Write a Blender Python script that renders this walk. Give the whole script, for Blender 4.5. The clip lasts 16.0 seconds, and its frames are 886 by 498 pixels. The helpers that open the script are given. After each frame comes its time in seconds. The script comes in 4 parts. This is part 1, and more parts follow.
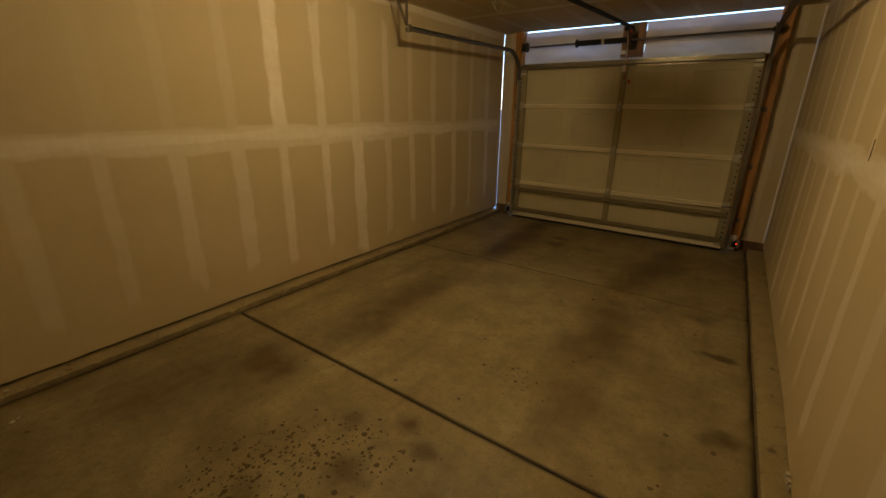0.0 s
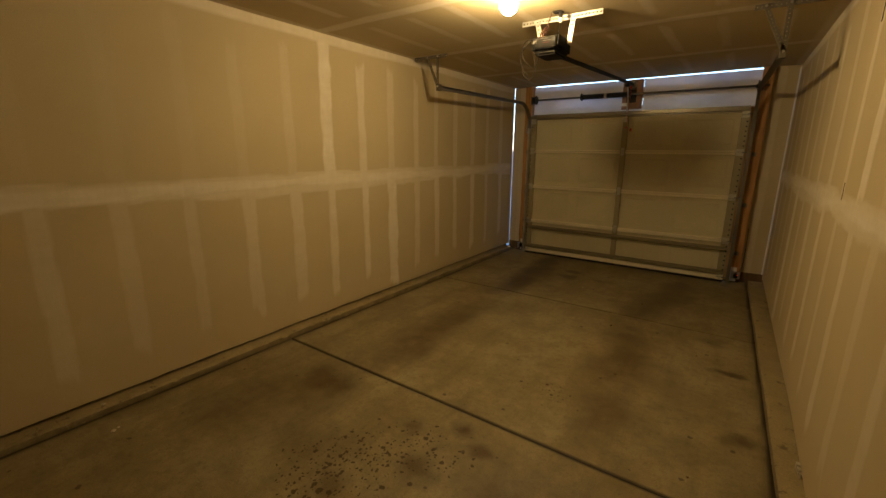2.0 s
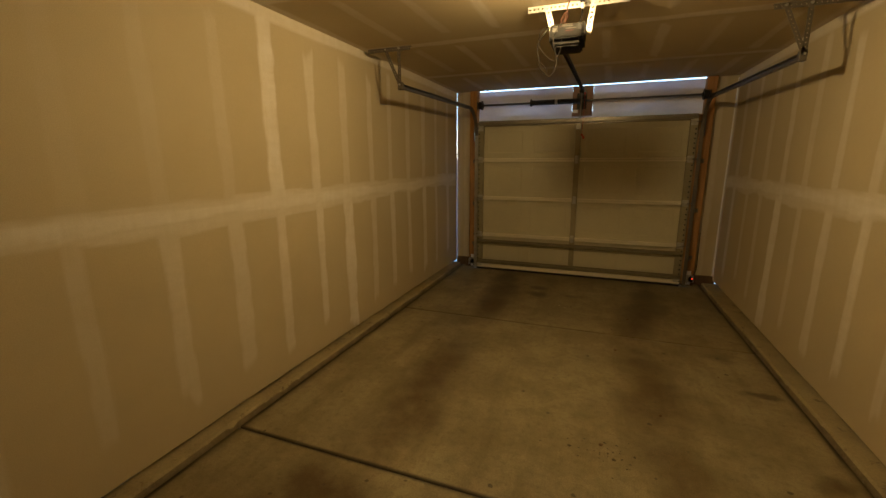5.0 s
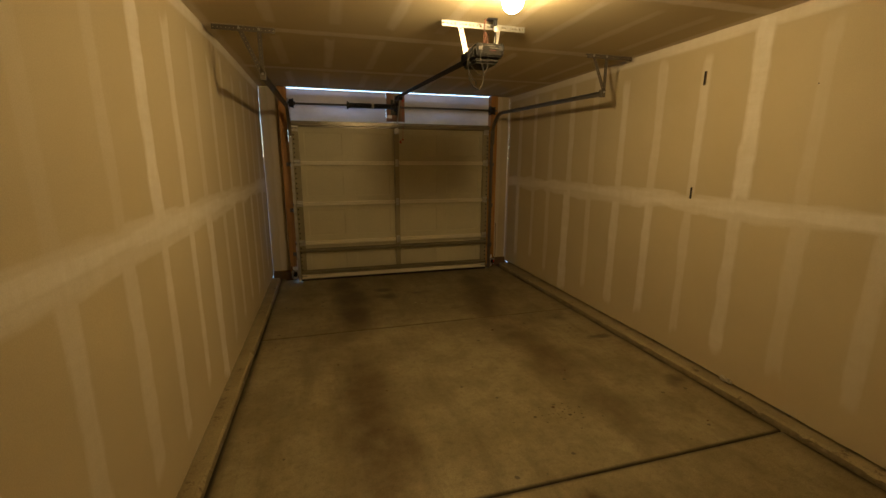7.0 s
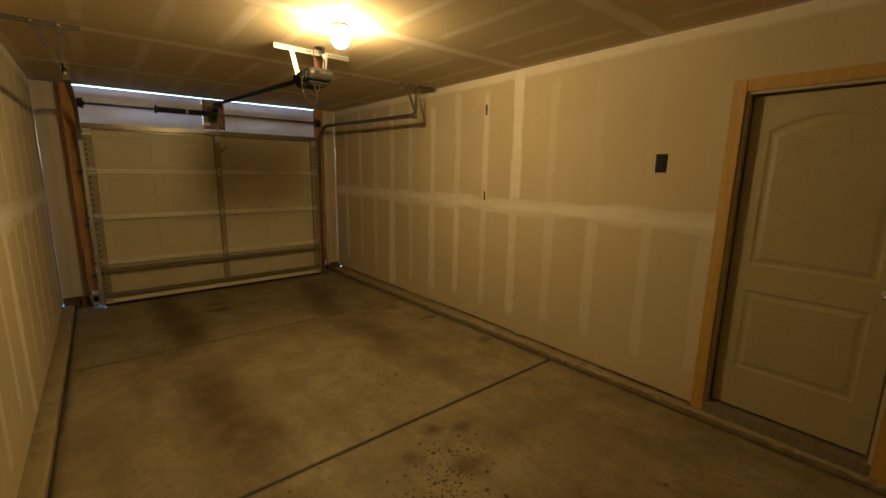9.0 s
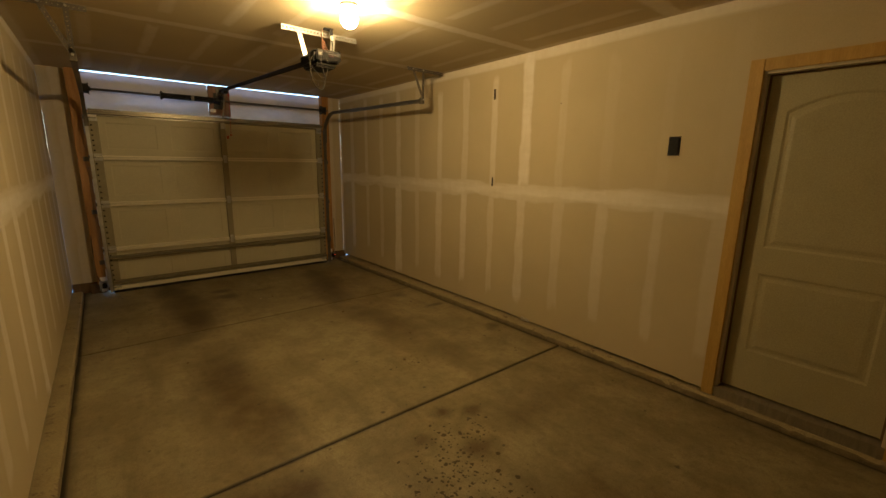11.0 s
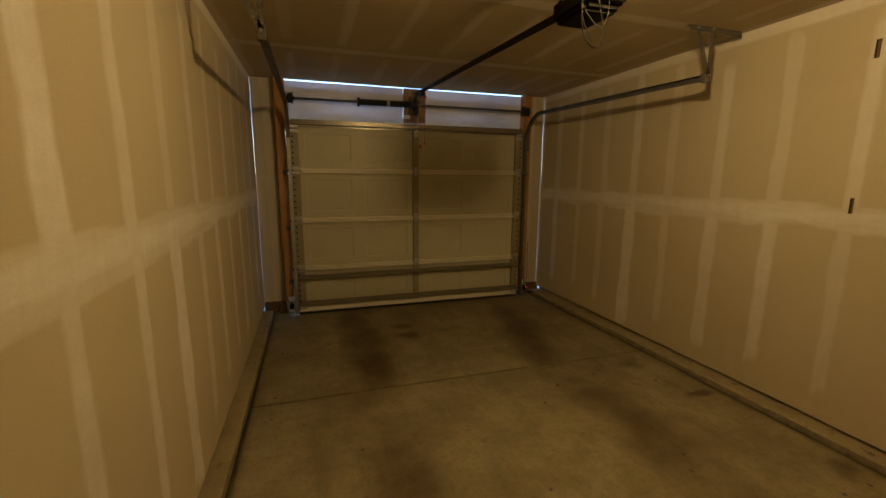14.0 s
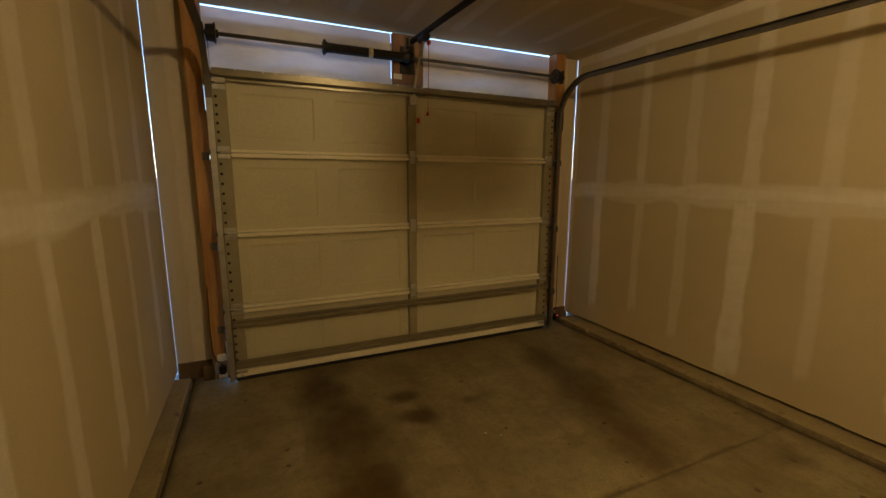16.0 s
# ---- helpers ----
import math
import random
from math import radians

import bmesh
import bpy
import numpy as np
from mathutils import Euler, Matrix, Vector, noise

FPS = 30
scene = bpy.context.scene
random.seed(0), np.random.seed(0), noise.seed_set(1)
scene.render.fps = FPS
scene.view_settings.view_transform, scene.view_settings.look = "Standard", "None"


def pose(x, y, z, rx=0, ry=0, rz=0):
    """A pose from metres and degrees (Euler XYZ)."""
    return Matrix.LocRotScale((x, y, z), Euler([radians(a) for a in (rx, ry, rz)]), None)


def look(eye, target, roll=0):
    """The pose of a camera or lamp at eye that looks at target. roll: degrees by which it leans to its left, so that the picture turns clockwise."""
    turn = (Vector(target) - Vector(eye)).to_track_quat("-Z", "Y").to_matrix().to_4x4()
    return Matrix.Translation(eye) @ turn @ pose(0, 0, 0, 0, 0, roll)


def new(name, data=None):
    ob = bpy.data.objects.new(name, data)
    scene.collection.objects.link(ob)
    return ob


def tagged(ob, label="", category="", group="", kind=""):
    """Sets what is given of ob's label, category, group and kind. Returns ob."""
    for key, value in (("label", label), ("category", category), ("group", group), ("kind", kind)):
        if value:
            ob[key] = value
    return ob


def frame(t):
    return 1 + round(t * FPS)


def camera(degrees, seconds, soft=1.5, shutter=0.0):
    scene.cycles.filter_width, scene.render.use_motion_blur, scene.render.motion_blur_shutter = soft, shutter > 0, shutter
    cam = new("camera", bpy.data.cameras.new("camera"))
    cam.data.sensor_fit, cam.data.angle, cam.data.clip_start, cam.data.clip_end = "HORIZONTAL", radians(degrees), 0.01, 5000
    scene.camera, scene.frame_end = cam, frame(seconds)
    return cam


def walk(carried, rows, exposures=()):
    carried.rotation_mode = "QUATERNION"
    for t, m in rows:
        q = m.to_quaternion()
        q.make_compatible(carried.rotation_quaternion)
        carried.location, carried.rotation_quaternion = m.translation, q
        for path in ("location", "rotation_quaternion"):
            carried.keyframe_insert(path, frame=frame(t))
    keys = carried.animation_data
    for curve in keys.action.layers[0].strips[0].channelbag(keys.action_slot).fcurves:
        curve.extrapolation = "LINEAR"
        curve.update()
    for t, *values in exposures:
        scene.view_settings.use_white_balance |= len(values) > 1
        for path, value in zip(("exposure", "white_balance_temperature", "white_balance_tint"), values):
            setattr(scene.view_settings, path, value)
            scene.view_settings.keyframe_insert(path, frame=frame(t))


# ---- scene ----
cam = camera(93.6, 16.0)
PATH = [
    (0, (0.034, -0.036, 1.563), (-1.064, 1.506, 0.918), 0.6),
    (0.5, (-0.016, -0.296, 1.587), (-0.895, 1.409, 1.019), 0.5),
    (1, (-0.055, -0.449, 1.608), (-1.027, 1.211, 1.059), 0.4),
    (1.5, (-0.023, -0.507, 1.611), (-1.115, 1.096, 1.124), 0.4),
    (2, (0.015, -0.525, 1.612), (-1.109, 1.063, 1.147), 0.3),
    (2.5, (0.025, -0.531, 1.609), (-1.105, 1.05, 1.134), 0.4),
    (3, (-0.007, -0.503, 1.606), (-1.116, 1.091, 1.128), 0.4),
    (3.5, (-0.081, -0.469, 1.589), (-1.104, 1.173, 1.083), 0.4),
    (6, (-1.77, -0.146, 1.671), (-1.864, 1.816, 1.296), -0.1),
    (6.5, (-2.081, -0.192, 1.68), (-1.731, 1.744, 1.322), 0.5),
    (7, (-2.334, -0.201, 1.678), (-1.8, 1.677, 1.247), 0.3),
    (7.5, (-2.497, -0.27, 1.673), (-1.819, 1.541, 1.162), 0.7),
    (8, (-2.564, -0.44, 1.602), (-1.625, 1.244, 1.071), 1.0),
    (8.5, (-2.604, -0.575, 1.648), (-1.434, 0.979, 1.183), 1.1),
    (9, (-2.643, -0.621, 1.662), (-1.386, 0.89, 1.291), 0.9),
    (11.5, (-2.674, -0.557, 1.588), (-1.451, 0.967, 1.161), 0.7),
    (12, (-2.659, -0.373, 1.584), (-1.645, 1.281, 1.1), 0.7),
    (12.5, (-2.583, -0.12, 1.605), (-1.794, 1.666, 1.173), 0.6),
    (13, (-2.541, 0.143, 1.601), (-1.994, 2.032, 1.236), 0.4),
    (13.5, (-2.566, 0.5, 1.602), (-2.063, 2.419, 1.348), 0.5),
    (14, (-2.521, 0.861, 1.573), (-1.925, 2.737, 1.218), 0.5),
    (14.5, (-2.445, 1.248, 1.51), (-1.874, 3.131, 1.154), 0.3),
    (15, (-2.495, 1.668, 1.476), (-1.859, 3.531, 1.12), 0.4),
    (15.5, (-2.504, 2.059, 1.453), (-1.769, 3.885, 1.098), 0.4),
    (16, (-2.487, 2.482, 1.446), (-1.68, 4.28, 1.106), 0.3),
]
EXPOSURES = [(0.0, -0.26), (1.5, -0.14), (3.5, -0.09), (6.5, -0.24), (8.5, -0.06), (12.0, -0.09), (13.5, -0.22), (15.0, -0.2), (15.5, -0.07), (16.0, 0.2)]
walk(cam, [(t, look(eye, target, roll)) for t, eye, target, roll in PATH], EXPOSURES)

# fitted numbers for light and fit
SKY = 0.72
LAMP, LAMP_COLOUR = 680.0, (1.0, 0.705, 0.322)
WRAP = 0.088
PAPER_A, PAPER_B, MUD = (0.47, 0.388, 0.242), (0.525, 0.44, 0.286), (0.7, 0.645, 0.56)
BULB = (-1.315, 2.05, 2.487)
LEAK, TOPGAP = 0.0068, 0.013
JAMB_R = 0.05
TRACK_L, TRACK_R, TRACK_Z = -2.715, 0.04, 2.27

# ---- world, sun, lights ----
world = bpy.data.worlds.new("world")
scene.world = world
world.use_nodes = True
wn = world.node_tree
sky = wn.nodes.new("ShaderNodeTexSky")
sky.sky_type, sky.sun_disc = "NISHITA", False
sky.sun_elevation, sky.sun_rotation = radians(35), radians(150)
sky.ozone_density, sky.dust_density = 5.0, 0.2
wn.nodes["Background"].inputs[1].default_value = SKY
wn.links.new(sky.outputs[0], wn.nodes["Background"].inputs[0])
sun = new("sun", bpy.data.lights.new("sun", "SUN"))
sun.data.energy, sun.data.angle, sun.data.color = 2.0, radians(0.5), (1.0, 0.95, 0.88)
sun.matrix_world = look((0, 0, 20), (0 + 8.2 * math.sin(radians(150)) * -1, 8.2 * math.cos(radians(150)) * -1, 14.26))

# ---- materials ----


def material(name):
    m = bpy.data.materials.new(name)
    m.use_nodes = True
    return m, m.node_tree, m.node_tree.nodes["Principled BSDF"]


def node(tree, kind, **inputs):
    n = tree.nodes.new(kind)
    for key, value in inputs.items():
        n.inputs[key.replace("_", " ")].default_value = value
    return n


def noise_node(tree, scale, detail=4.0, rough=0.55, squash=None):
    """Noise in metres of the object's own space."""
    co = tree.nodes.new("ShaderNodeTexCoord")
    out = co.outputs["Object"]
    if squash:
        mp = tree.nodes.new("ShaderNodeMapping")
        mp.inputs["Scale"].default_value = squash
        tree.links.new(out, mp.inputs[0])
        out = mp.outputs[0]
    n = node(tree, "ShaderNodeTexNoise", Scale=scale, Detail=detail, Roughness=rough)
    tree.links.new(out, n.inputs["Vector"])
    return n


def ramp(tree, source, lo, hi, c0=(0, 0, 0, 1), c1=(1, 1, 1, 1)):
    r = tree.nodes.new("ShaderNodeValToRGB")
    r.color_ramp.elements[0].position, r.color_ramp.elements[1].position = lo, hi
    r.color_ramp.elements[0].color, r.color_ramp.elements[1].color = c0, c1
    tree.links.new(source, r.inputs[0])
    return r


def mix(tree, fac, a, b, blend="MIX"):
    m = tree.nodes.new("ShaderNodeMix")
    m.data_type, m.blend_type = "RGBA", blend
    for index, value in ((0, fac), (6, a), (7, b)):
        if isinstance(value, bpy.types.NodeSocket):
            tree.links.new(value, m.inputs[index])
        else:
            m.inputs[index].default_value = value
    return m.outputs[2]


def maths(tree, op, a, b=0.0, clamp=False):
    m = tree.nodes.new("ShaderNodeMath")
    m.operation, m.use_clamp = op, clamp
    for index, value in ((0, a), (1, b)):
        if isinstance(value, bpy.types.NodeSocket):
            tree.links.new(value, m.inputs[index])
        else:
            m.inputs[index].default_value = value
    return m.outputs[0]


def bump(tree, bsdf, height, strength, distance):
    b = node(tree, "ShaderNodeBump", Strength=strength, Distance=distance)
    tree.links.new(height, b.inputs["Height"])
    tree.links.new(b.outputs[0], bsdf.inputs["Normal"])


def surface(name, c0, c1, scale=6.0, rough=0.6, metal=0.0, fine=120.0, relief=0.15, depth=0.002, squash=None, wear=None, spec=0.5):
    """A two-tone material with large stains, fine grain and relief; wear is a third colour in blotches."""
    m, t, b = material(name)
    big = noise_node(t, scale, 5.0, 0.6, squash)
    small = noise_node(t, fine, 3.0, 0.6, squash)
    col = mix(t, ramp(t, big.outputs[0], 0.3, 0.7).outputs[0], (*c0, 1), (*c1, 1))
    grain = ramp(t, small.outputs[0], 0.3, 0.75, (0.82, 0.82, 0.82, 1), (1.08, 1.08, 1.08, 1))
    col = mix(t, 1.0, col, grain.outputs[0], "MULTIPLY")
    if wear:
        patch = noise_node(t, scale * 2.7, 6.0, 0.7, squash)
        col = mix(t, ramp(t, patch.outputs[0], 0.58, 0.68).outputs[0], col, (*wear, 1))
    t.links.new(col, b.inputs["Base Color"])
    b.inputs["Metallic"].default_value = metal
    b.inputs["Specular IOR Level"].default_value = spec
    rr = maths(t, "ADD", maths(t, "MULTIPLY", big.outputs[0], 0.25), rough - 0.12)
    t.links.new(rr, b.inputs["Roughness"])
    bump(t, b, small.outputs[0], relief, depth)
    return m


def drywall_material(name, paper_a, paper_b, mud):
    """Bare gypsum-board paper with dried joint compound where the mesh says so."""
    m, t, b = material(name)
    at = t.nodes.new("ShaderNodeAttribute")
    at.attribute_name = "mud"
    big, mid, small = noise_node(t, 1.3, 4.0), noise_node(t, 14.0, 5.0, 0.65), noise_node(t, 220.0, 2.0)
    paper = mix(t, ramp(t, big.outputs[0], 0.3, 0.7).outputs[0], (*paper_a, 1), (*paper_b, 1))
    lay, upright = noise_node(t, 26.0, 4.0, 0.6, (1, 0.18, 1)), noise_node(t, 26.0, 4.0, 0.6, (1, 1, 0.18))
    streak = maths(t, "ADD", maths(t, "MULTIPLY", lay.outputs[0], 0.55), maths(t, "MULTIPLY", upright.outputs[0], 0.55))
    thin = maths(t, "MULTIPLY", at.outputs["Fac"], maths(t, "ADD", maths(t, "ADD", maths(t, "MULTIPLY", mid.outputs[0], 0.4), streak), 0.15), True)
    col = mix(t, thin, paper, (*mud, 1))
    grain = ramp(t, small.outputs[0], 0.3, 0.7, (0.94, 0.94, 0.94, 1), (1.04, 1.04, 1.04, 1))
    t.links.new(mix(t, 1.0, col, grain.outputs[0], "MULTIPLY"), b.inputs["Base Color"])
    b.inputs["Roughness"].default_value = 0.82
    b.inputs["Specular IOR Level"].default_value = 0.3
    bump(t, b, maths(t, "ADD", maths(t, "MULTIPLY", small.outputs[0], 0.3), mid.outputs[0]), 0.18, 0.002)
    return m


def concrete_material():
    m, t, b = material("concrete_slab")
    big, mid, small = noise_node(t, 1.1, 6.0, 0.62), noise_node(t, 7.0, 6.0, 0.7), noise_node(t, 150.0, 3.0)
    col = mix(t, ramp(t, big.outputs[0], 0.3, 0.72).outputs[0], (0.2, 0.164, 0.087, 1), (0.285, 0.24, 0.135, 1))
    col = mix(t, ramp(t, mid.outputs[0], 0.35, 0.72).outputs[0], col, (0.19, 0.154, 0.082, 1))
    blot = noise_node(t, 2.6, 7.0, 0.68)
    col = mix(t, ramp(t, blot.outputs[0], 0.5, 0.72, (0, 0, 0, 1), (0.28, 0.28, 0.28, 1)).outputs[0], col, (0.115, 0.082, 0.042, 1))
    pale = noise_node(t, 2.3, 8.0, 0.62)
    col = mix(t, ramp(t, pale.outputs[0], 0.43, 0.7, (0, 0, 0, 1), (0.62, 0.62, 0.62, 1)).outputs[0], col, (0.39, 0.338, 0.203, 1))
    # dragged dirt along the drive and yellow-brown mottling
    drag = noise_node(t, 1.6, 7.0, 0.66, (3.4, 0.55, 1.0))
    col = mix(t, ramp(t, drag.outputs[0], 0.5, 0.68, (0, 0, 0, 1), (0.42, 0.42, 0.42, 1)).outputs[0], col, (0.12, 0.088, 0.038, 1))
    mottle = noise_node(t, 5.5, 9.0, 0.72)
    col = mix(t, ramp(t, mottle.outputs[0], 0.5, 0.6, (0, 0, 0, 1), (0.26, 0.26, 0.26, 1)).outputs[0], col, (0.15, 0.112, 0.05, 1))
    at = t.nodes.new("ShaderNodeAttribute")
    at.attribute_name = "stain"
    soft = maths(t, "MULTIPLY", at.outputs["Fac"], maths(t, "ADD", maths(t, "MULTIPLY", mid.outputs[0], 0.9), 0.5), True)
    fleck = noise_node(t, 24.0, 5.0, 0.72)
    col = mix(t, ramp(t, fleck.outputs[0], 0.5, 0.74, (0, 0, 0, 1), (0.5, 0.5, 0.5, 1)).outputs[0], col, (0.1, 0.074, 0.04, 1))
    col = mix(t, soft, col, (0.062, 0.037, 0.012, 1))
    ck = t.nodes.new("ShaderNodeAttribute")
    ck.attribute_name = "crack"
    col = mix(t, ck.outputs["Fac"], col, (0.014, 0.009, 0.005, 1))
    # oil drops, strewn where the mesh says so
    dr = t.nodes.new("ShaderNodeAttribute")
    dr.attribute_name = "drops"
    co = t.nodes.new("ShaderNodeTexCoord")
    warp = noise_node(t, 30.0, 2.0)
    wv = t.nodes.new("ShaderNodeVectorMath")
    wv.operation = "MULTIPLY_ADD"
    wv.inputs[1].default_value = (0.03, 0.03, 0.0)
    t.links.new(warp.outputs["Color"], wv.inputs[0])
    t.links.new(co.outputs["Object"], wv.inputs[2])
    total = None
    for scale, size in ((21.0, 0.4), (44.0, 0.44)):
        vo = node(t, "ShaderNodeTexVoronoi", Scale=scale)
        vo.voronoi_dimensions = "2D"
        t.links.new(wv.outputs[0], vo.inputs["Vector"])
        sep = t.nodes.new("ShaderNodeSeparateColor")
        t.links.new(vo.outputs["Color"], sep.inputs[0])
        limit = maths(t, "MULTIPLY", maths(t, "MULTIPLY", sep.outputs[0], sep.outputs[0]), size)
        inside = maths(t, "MULTIPLY", maths(t, "SUBTRACT", limit, vo.outputs["Distance"]), 14.0, True)
        there = maths(t, "GREATER_THAN", dr.outputs["Fac"], sep.outputs[1])
        one = maths(t, "MULTIPLY", inside, there)
        total = one if total is None else maths(t, "MAXIMUM", total, one)
    col = mix(t, maths(t, "MULTIPLY", total, 0.86), col, (0.042, 0.026, 0.009, 1))
    # scattered specks of dirt
    sp = node(t, "ShaderNodeTexVoronoi", Scale=5.0)
    sp.voronoi_dimensions = "2D"
    t.links.new(wv.outputs[0], sp.inputs["Vector"])
    sc = t.nodes.new("ShaderNodeSeparateColor")
    t.links.new(sp.outputs["Color"], sc.inputs[0])
    speck = maths(t, "MULTIPLY", maths(t, "SUBTRACT", maths(t, "MULTIPLY", maths(t, "POWER", sc.outputs[0], 5.0), 0.09), sp.outputs["Distance"]), 40.0, True)
    col = mix(t, maths(t, "MULTIPLY", speck, 0.75), col, (0.06, 0.045, 0.03, 1))
    grain = ramp(t, small.outputs[0], 0.3, 0.7, (0.8, 0.8, 0.8, 1), (1.12, 1.12, 1.12, 1))
    t.links.new(mix(t, 1.0, col, grain.outputs[0], "MULTIPLY"), b.inputs["Base Color"])
    wet = maths(t, "SUBTRACT", 0.62, maths(t, "MULTIPLY", soft, 0.15))
    t.links.new(maths(t, "SUBTRACT", wet, maths(t, "MULTIPLY", big.outputs[0], 0.12)), b.inputs["Roughness"])
    b.inputs["Specular IOR Level"].default_value = 0.35
    bump(t, b, maths(t, "ADD", mid.outputs[0], maths(t, "MULTIPLY", small.outputs[0], 0.35)), 0.16, 0.003)
    return m


def sheet_material():
    """White house wrap over the header: it lets some daylight through."""
    m, t, b = material("white_house_wrap")
    n = noise_node(t, 3.0, 5.0, 0.6, (1, 1, 2.5))
    col = ramp(t, n.outputs[0], 0.3, 0.72, (0.62, 0.6, 0.6, 1), (0.82, 0.8, 0.8, 1))
    t.links.new(col.outputs[0], b.inputs["Base Color"])
    b.inputs["Roughness"].default_value = 0.45
    tr = t.nodes.new("ShaderNodeBsdfTranslucent")
    tr.inputs[0].default_value = (0.93, 0.8, 0.88, 1)
    ms = t.nodes.new("ShaderNodeMixShader")
    thick = noise_node(t, 2.2, 3.0, 0.5, (1, 1, 3))
    fac = ramp(t, thick.outputs[0], 0.38, 0.66, (WRAP * 0.45,) * 3 + (1,), (WRAP * 1.5,) * 3 + (1,))
    t.links.new(fac.outputs[0], ms.inputs[0])
    t.links.new(b.outputs[0], ms.inputs[1])
    t.links.new(tr.outputs[0], ms.inputs[2])
    t.links.new(ms.outputs[0], t.nodes["Material Output"].inputs[0])
    bump(t, b, n.outputs[0], 0.3, 0.004)
    return m


def glow(name, colour, strength):
    m, t, b = material(name)
    e = node(t, "ShaderNodeEmission", Strength=strength)
    e.inputs[0].default_value = (*colour, 1)
    t.links.new(e.outputs[0], t.nodes["Material Output"].inputs[0])
    return m


M_DRY = drywall_material("bare_drywall", PAPER_A, PAPER_B, MUD)
M_DRYEDGE = surface("gypsum_core", (0.62, 0.59, 0.53), (0.7, 0.67, 0.6), 20, 0.9)
M_CONC = concrete_material()
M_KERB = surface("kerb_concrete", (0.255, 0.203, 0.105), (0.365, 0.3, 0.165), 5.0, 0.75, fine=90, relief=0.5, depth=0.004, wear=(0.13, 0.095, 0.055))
# upright kerb face, a darker tone than the kerb top
M_KERBFACE = surface("dark_kerb_face", (0.13, 0.1, 0.055), (0.24, 0.19, 0.11), 9.0, 0.8, fine=60, relief=0.6, depth=0.005, wear=(0.26, 0.21, 0.13))
M_STUD = surface("framing_lumber", (0.10, 0.06, 0.03), (0.17, 0.10, 0.05), 4.0, 0.8, squash=(6, 6, 0.6))
M_JAMB = surface("stained_fir", (0.31, 0.14, 0.038), (0.52, 0.27, 0.095), 5.0, 0.55, fine=70, squash=(5, 5, 0.5))
M_CASING = surface("amber_pine_casing", (0.44, 0.265, 0.065), (0.54, 0.345, 0.1), 5.0, 0.5, fine=60, squash=(6, 6, 0.5))
M_PAD = surface("red_brown_board", (0.24, 0.13, 0.085), (0.36, 0.2, 0.13), 6.0, 0.6, fine=60, squash=(5, 5, 0.6))
M_DOORPAINT = surface("almond_door_steel", (0.535, 0.492, 0.345), (0.595, 0.548, 0.39), 2.5, 0.5, fine=160, relief=0.02)
M_DOORRAIL = surface("almond_steel_rail", (0.82, 0.76, 0.6), (0.86, 0.8, 0.65), 5, 0.42, fine=160, relief=0.05)
M_STILE = surface("galvanised_stile", (0.27, 0.24, 0.158), (0.34, 0.305, 0.205), 7, 0.48, 0.12, fine=200, relief=0.05)
M_STRUT = surface("weathered_strut_steel", (0.19, 0.165, 0.105), (0.255, 0.225, 0.148), 7, 0.45, 0.2, fine=200, relief=0.05)
M_TOPSTRUT = surface("shiny_top_strut", (0.19, 0.17, 0.13), (0.26, 0.235, 0.185), 7, 0.32, 0.6, fine=200, relief=0.05)
M_GALV = surface("galvanised_steel", (0.42, 0.41, 0.39), (0.6, 0.59, 0.57), 14, 0.38, 0.85, fine=260, relief=0.06)
M_DULL = surface("dull_track_steel", (0.13, 0.115, 0.095), (0.2, 0.18, 0.15), 12, 0.4, 0.6, fine=220, relief=0.08)
M_HANGER = surface("dark_hanger_steel", (0.1, 0.086, 0.066), (0.15, 0.13, 0.1), 12, 0.5, 0.3, fine=220, relief=0.08)
M_BLACK = surface("black_spring_steel", (0.018, 0.017, 0.018), (0.035, 0.033, 0.033), 15, 0.45, 0.3, fine=200)
M_RAIL = surface("dark_rail_steel", (0.014, 0.011, 0.008), (0.024, 0.019, 0.014), 12, 0.6, fine=200, spec=0.2)
M_RUBBER = surface("black_rubber", (0.015, 0.014, 0.013), (0.03, 0.028, 0.026), 12, 0.8)
M_BODY = surface("black_opener_plastic", (0.008, 0.007, 0.006), (0.012, 0.011, 0.009), 10, 0.5, fine=300, relief=0.05, spec=0.06)
M_PANEL = surface("grey_control_panel", (0.0045, 0.0043, 0.004), (0.0065, 0.006, 0.0055), 9, 0.45, spec=0.03)
M_WHITE = surface("white_plastic", (0.72, 0.7, 0.66), (0.8, 0.78, 0.74), 9, 0.45, relief=0.03)
M_PRINT = surface("grey_print", (0.07, 0.066, 0.06), (0.1, 0.095, 0.09), 30, 0.5, relief=0.02, spec=0.12)
M_RED = surface("red_plastic", (0.4, 0.02, 0.015), (0.5, 0.03, 0.02), 9, 0.4, relief=0.03)
M_DEEPRED = surface("red_print", (0.06, 0.008, 0.007), (0.08, 0.012, 0.01), 30, 0.6, relief=0.02, spec=0.12)
M_WIRE = surface("grey_wire", (0.007, 0.0055, 0.004), (0.013, 0.01, 0.007), 20, 0.5, relief=0.03, spec=0.12)
M_COPPER = surface("red_white_bell_wire", (0.1, 0.035, 0.025), (0.11, 0.06, 0.045), 60, 0.5, relief=0.03, spec=0.12)
M_ENTRY = surface("beige_door_paint", (0.36, 0.318, 0.185), (0.41, 0.362, 0.216), 3.0, 0.48, fine=130, relief=0.1, depth=0.001)
M_JAMBPAINT = surface("shaded_jamb_paint", (0.46, 0.40, 0.28), (0.52, 0.45, 0.32), 4.0, 0.55, fine=130)
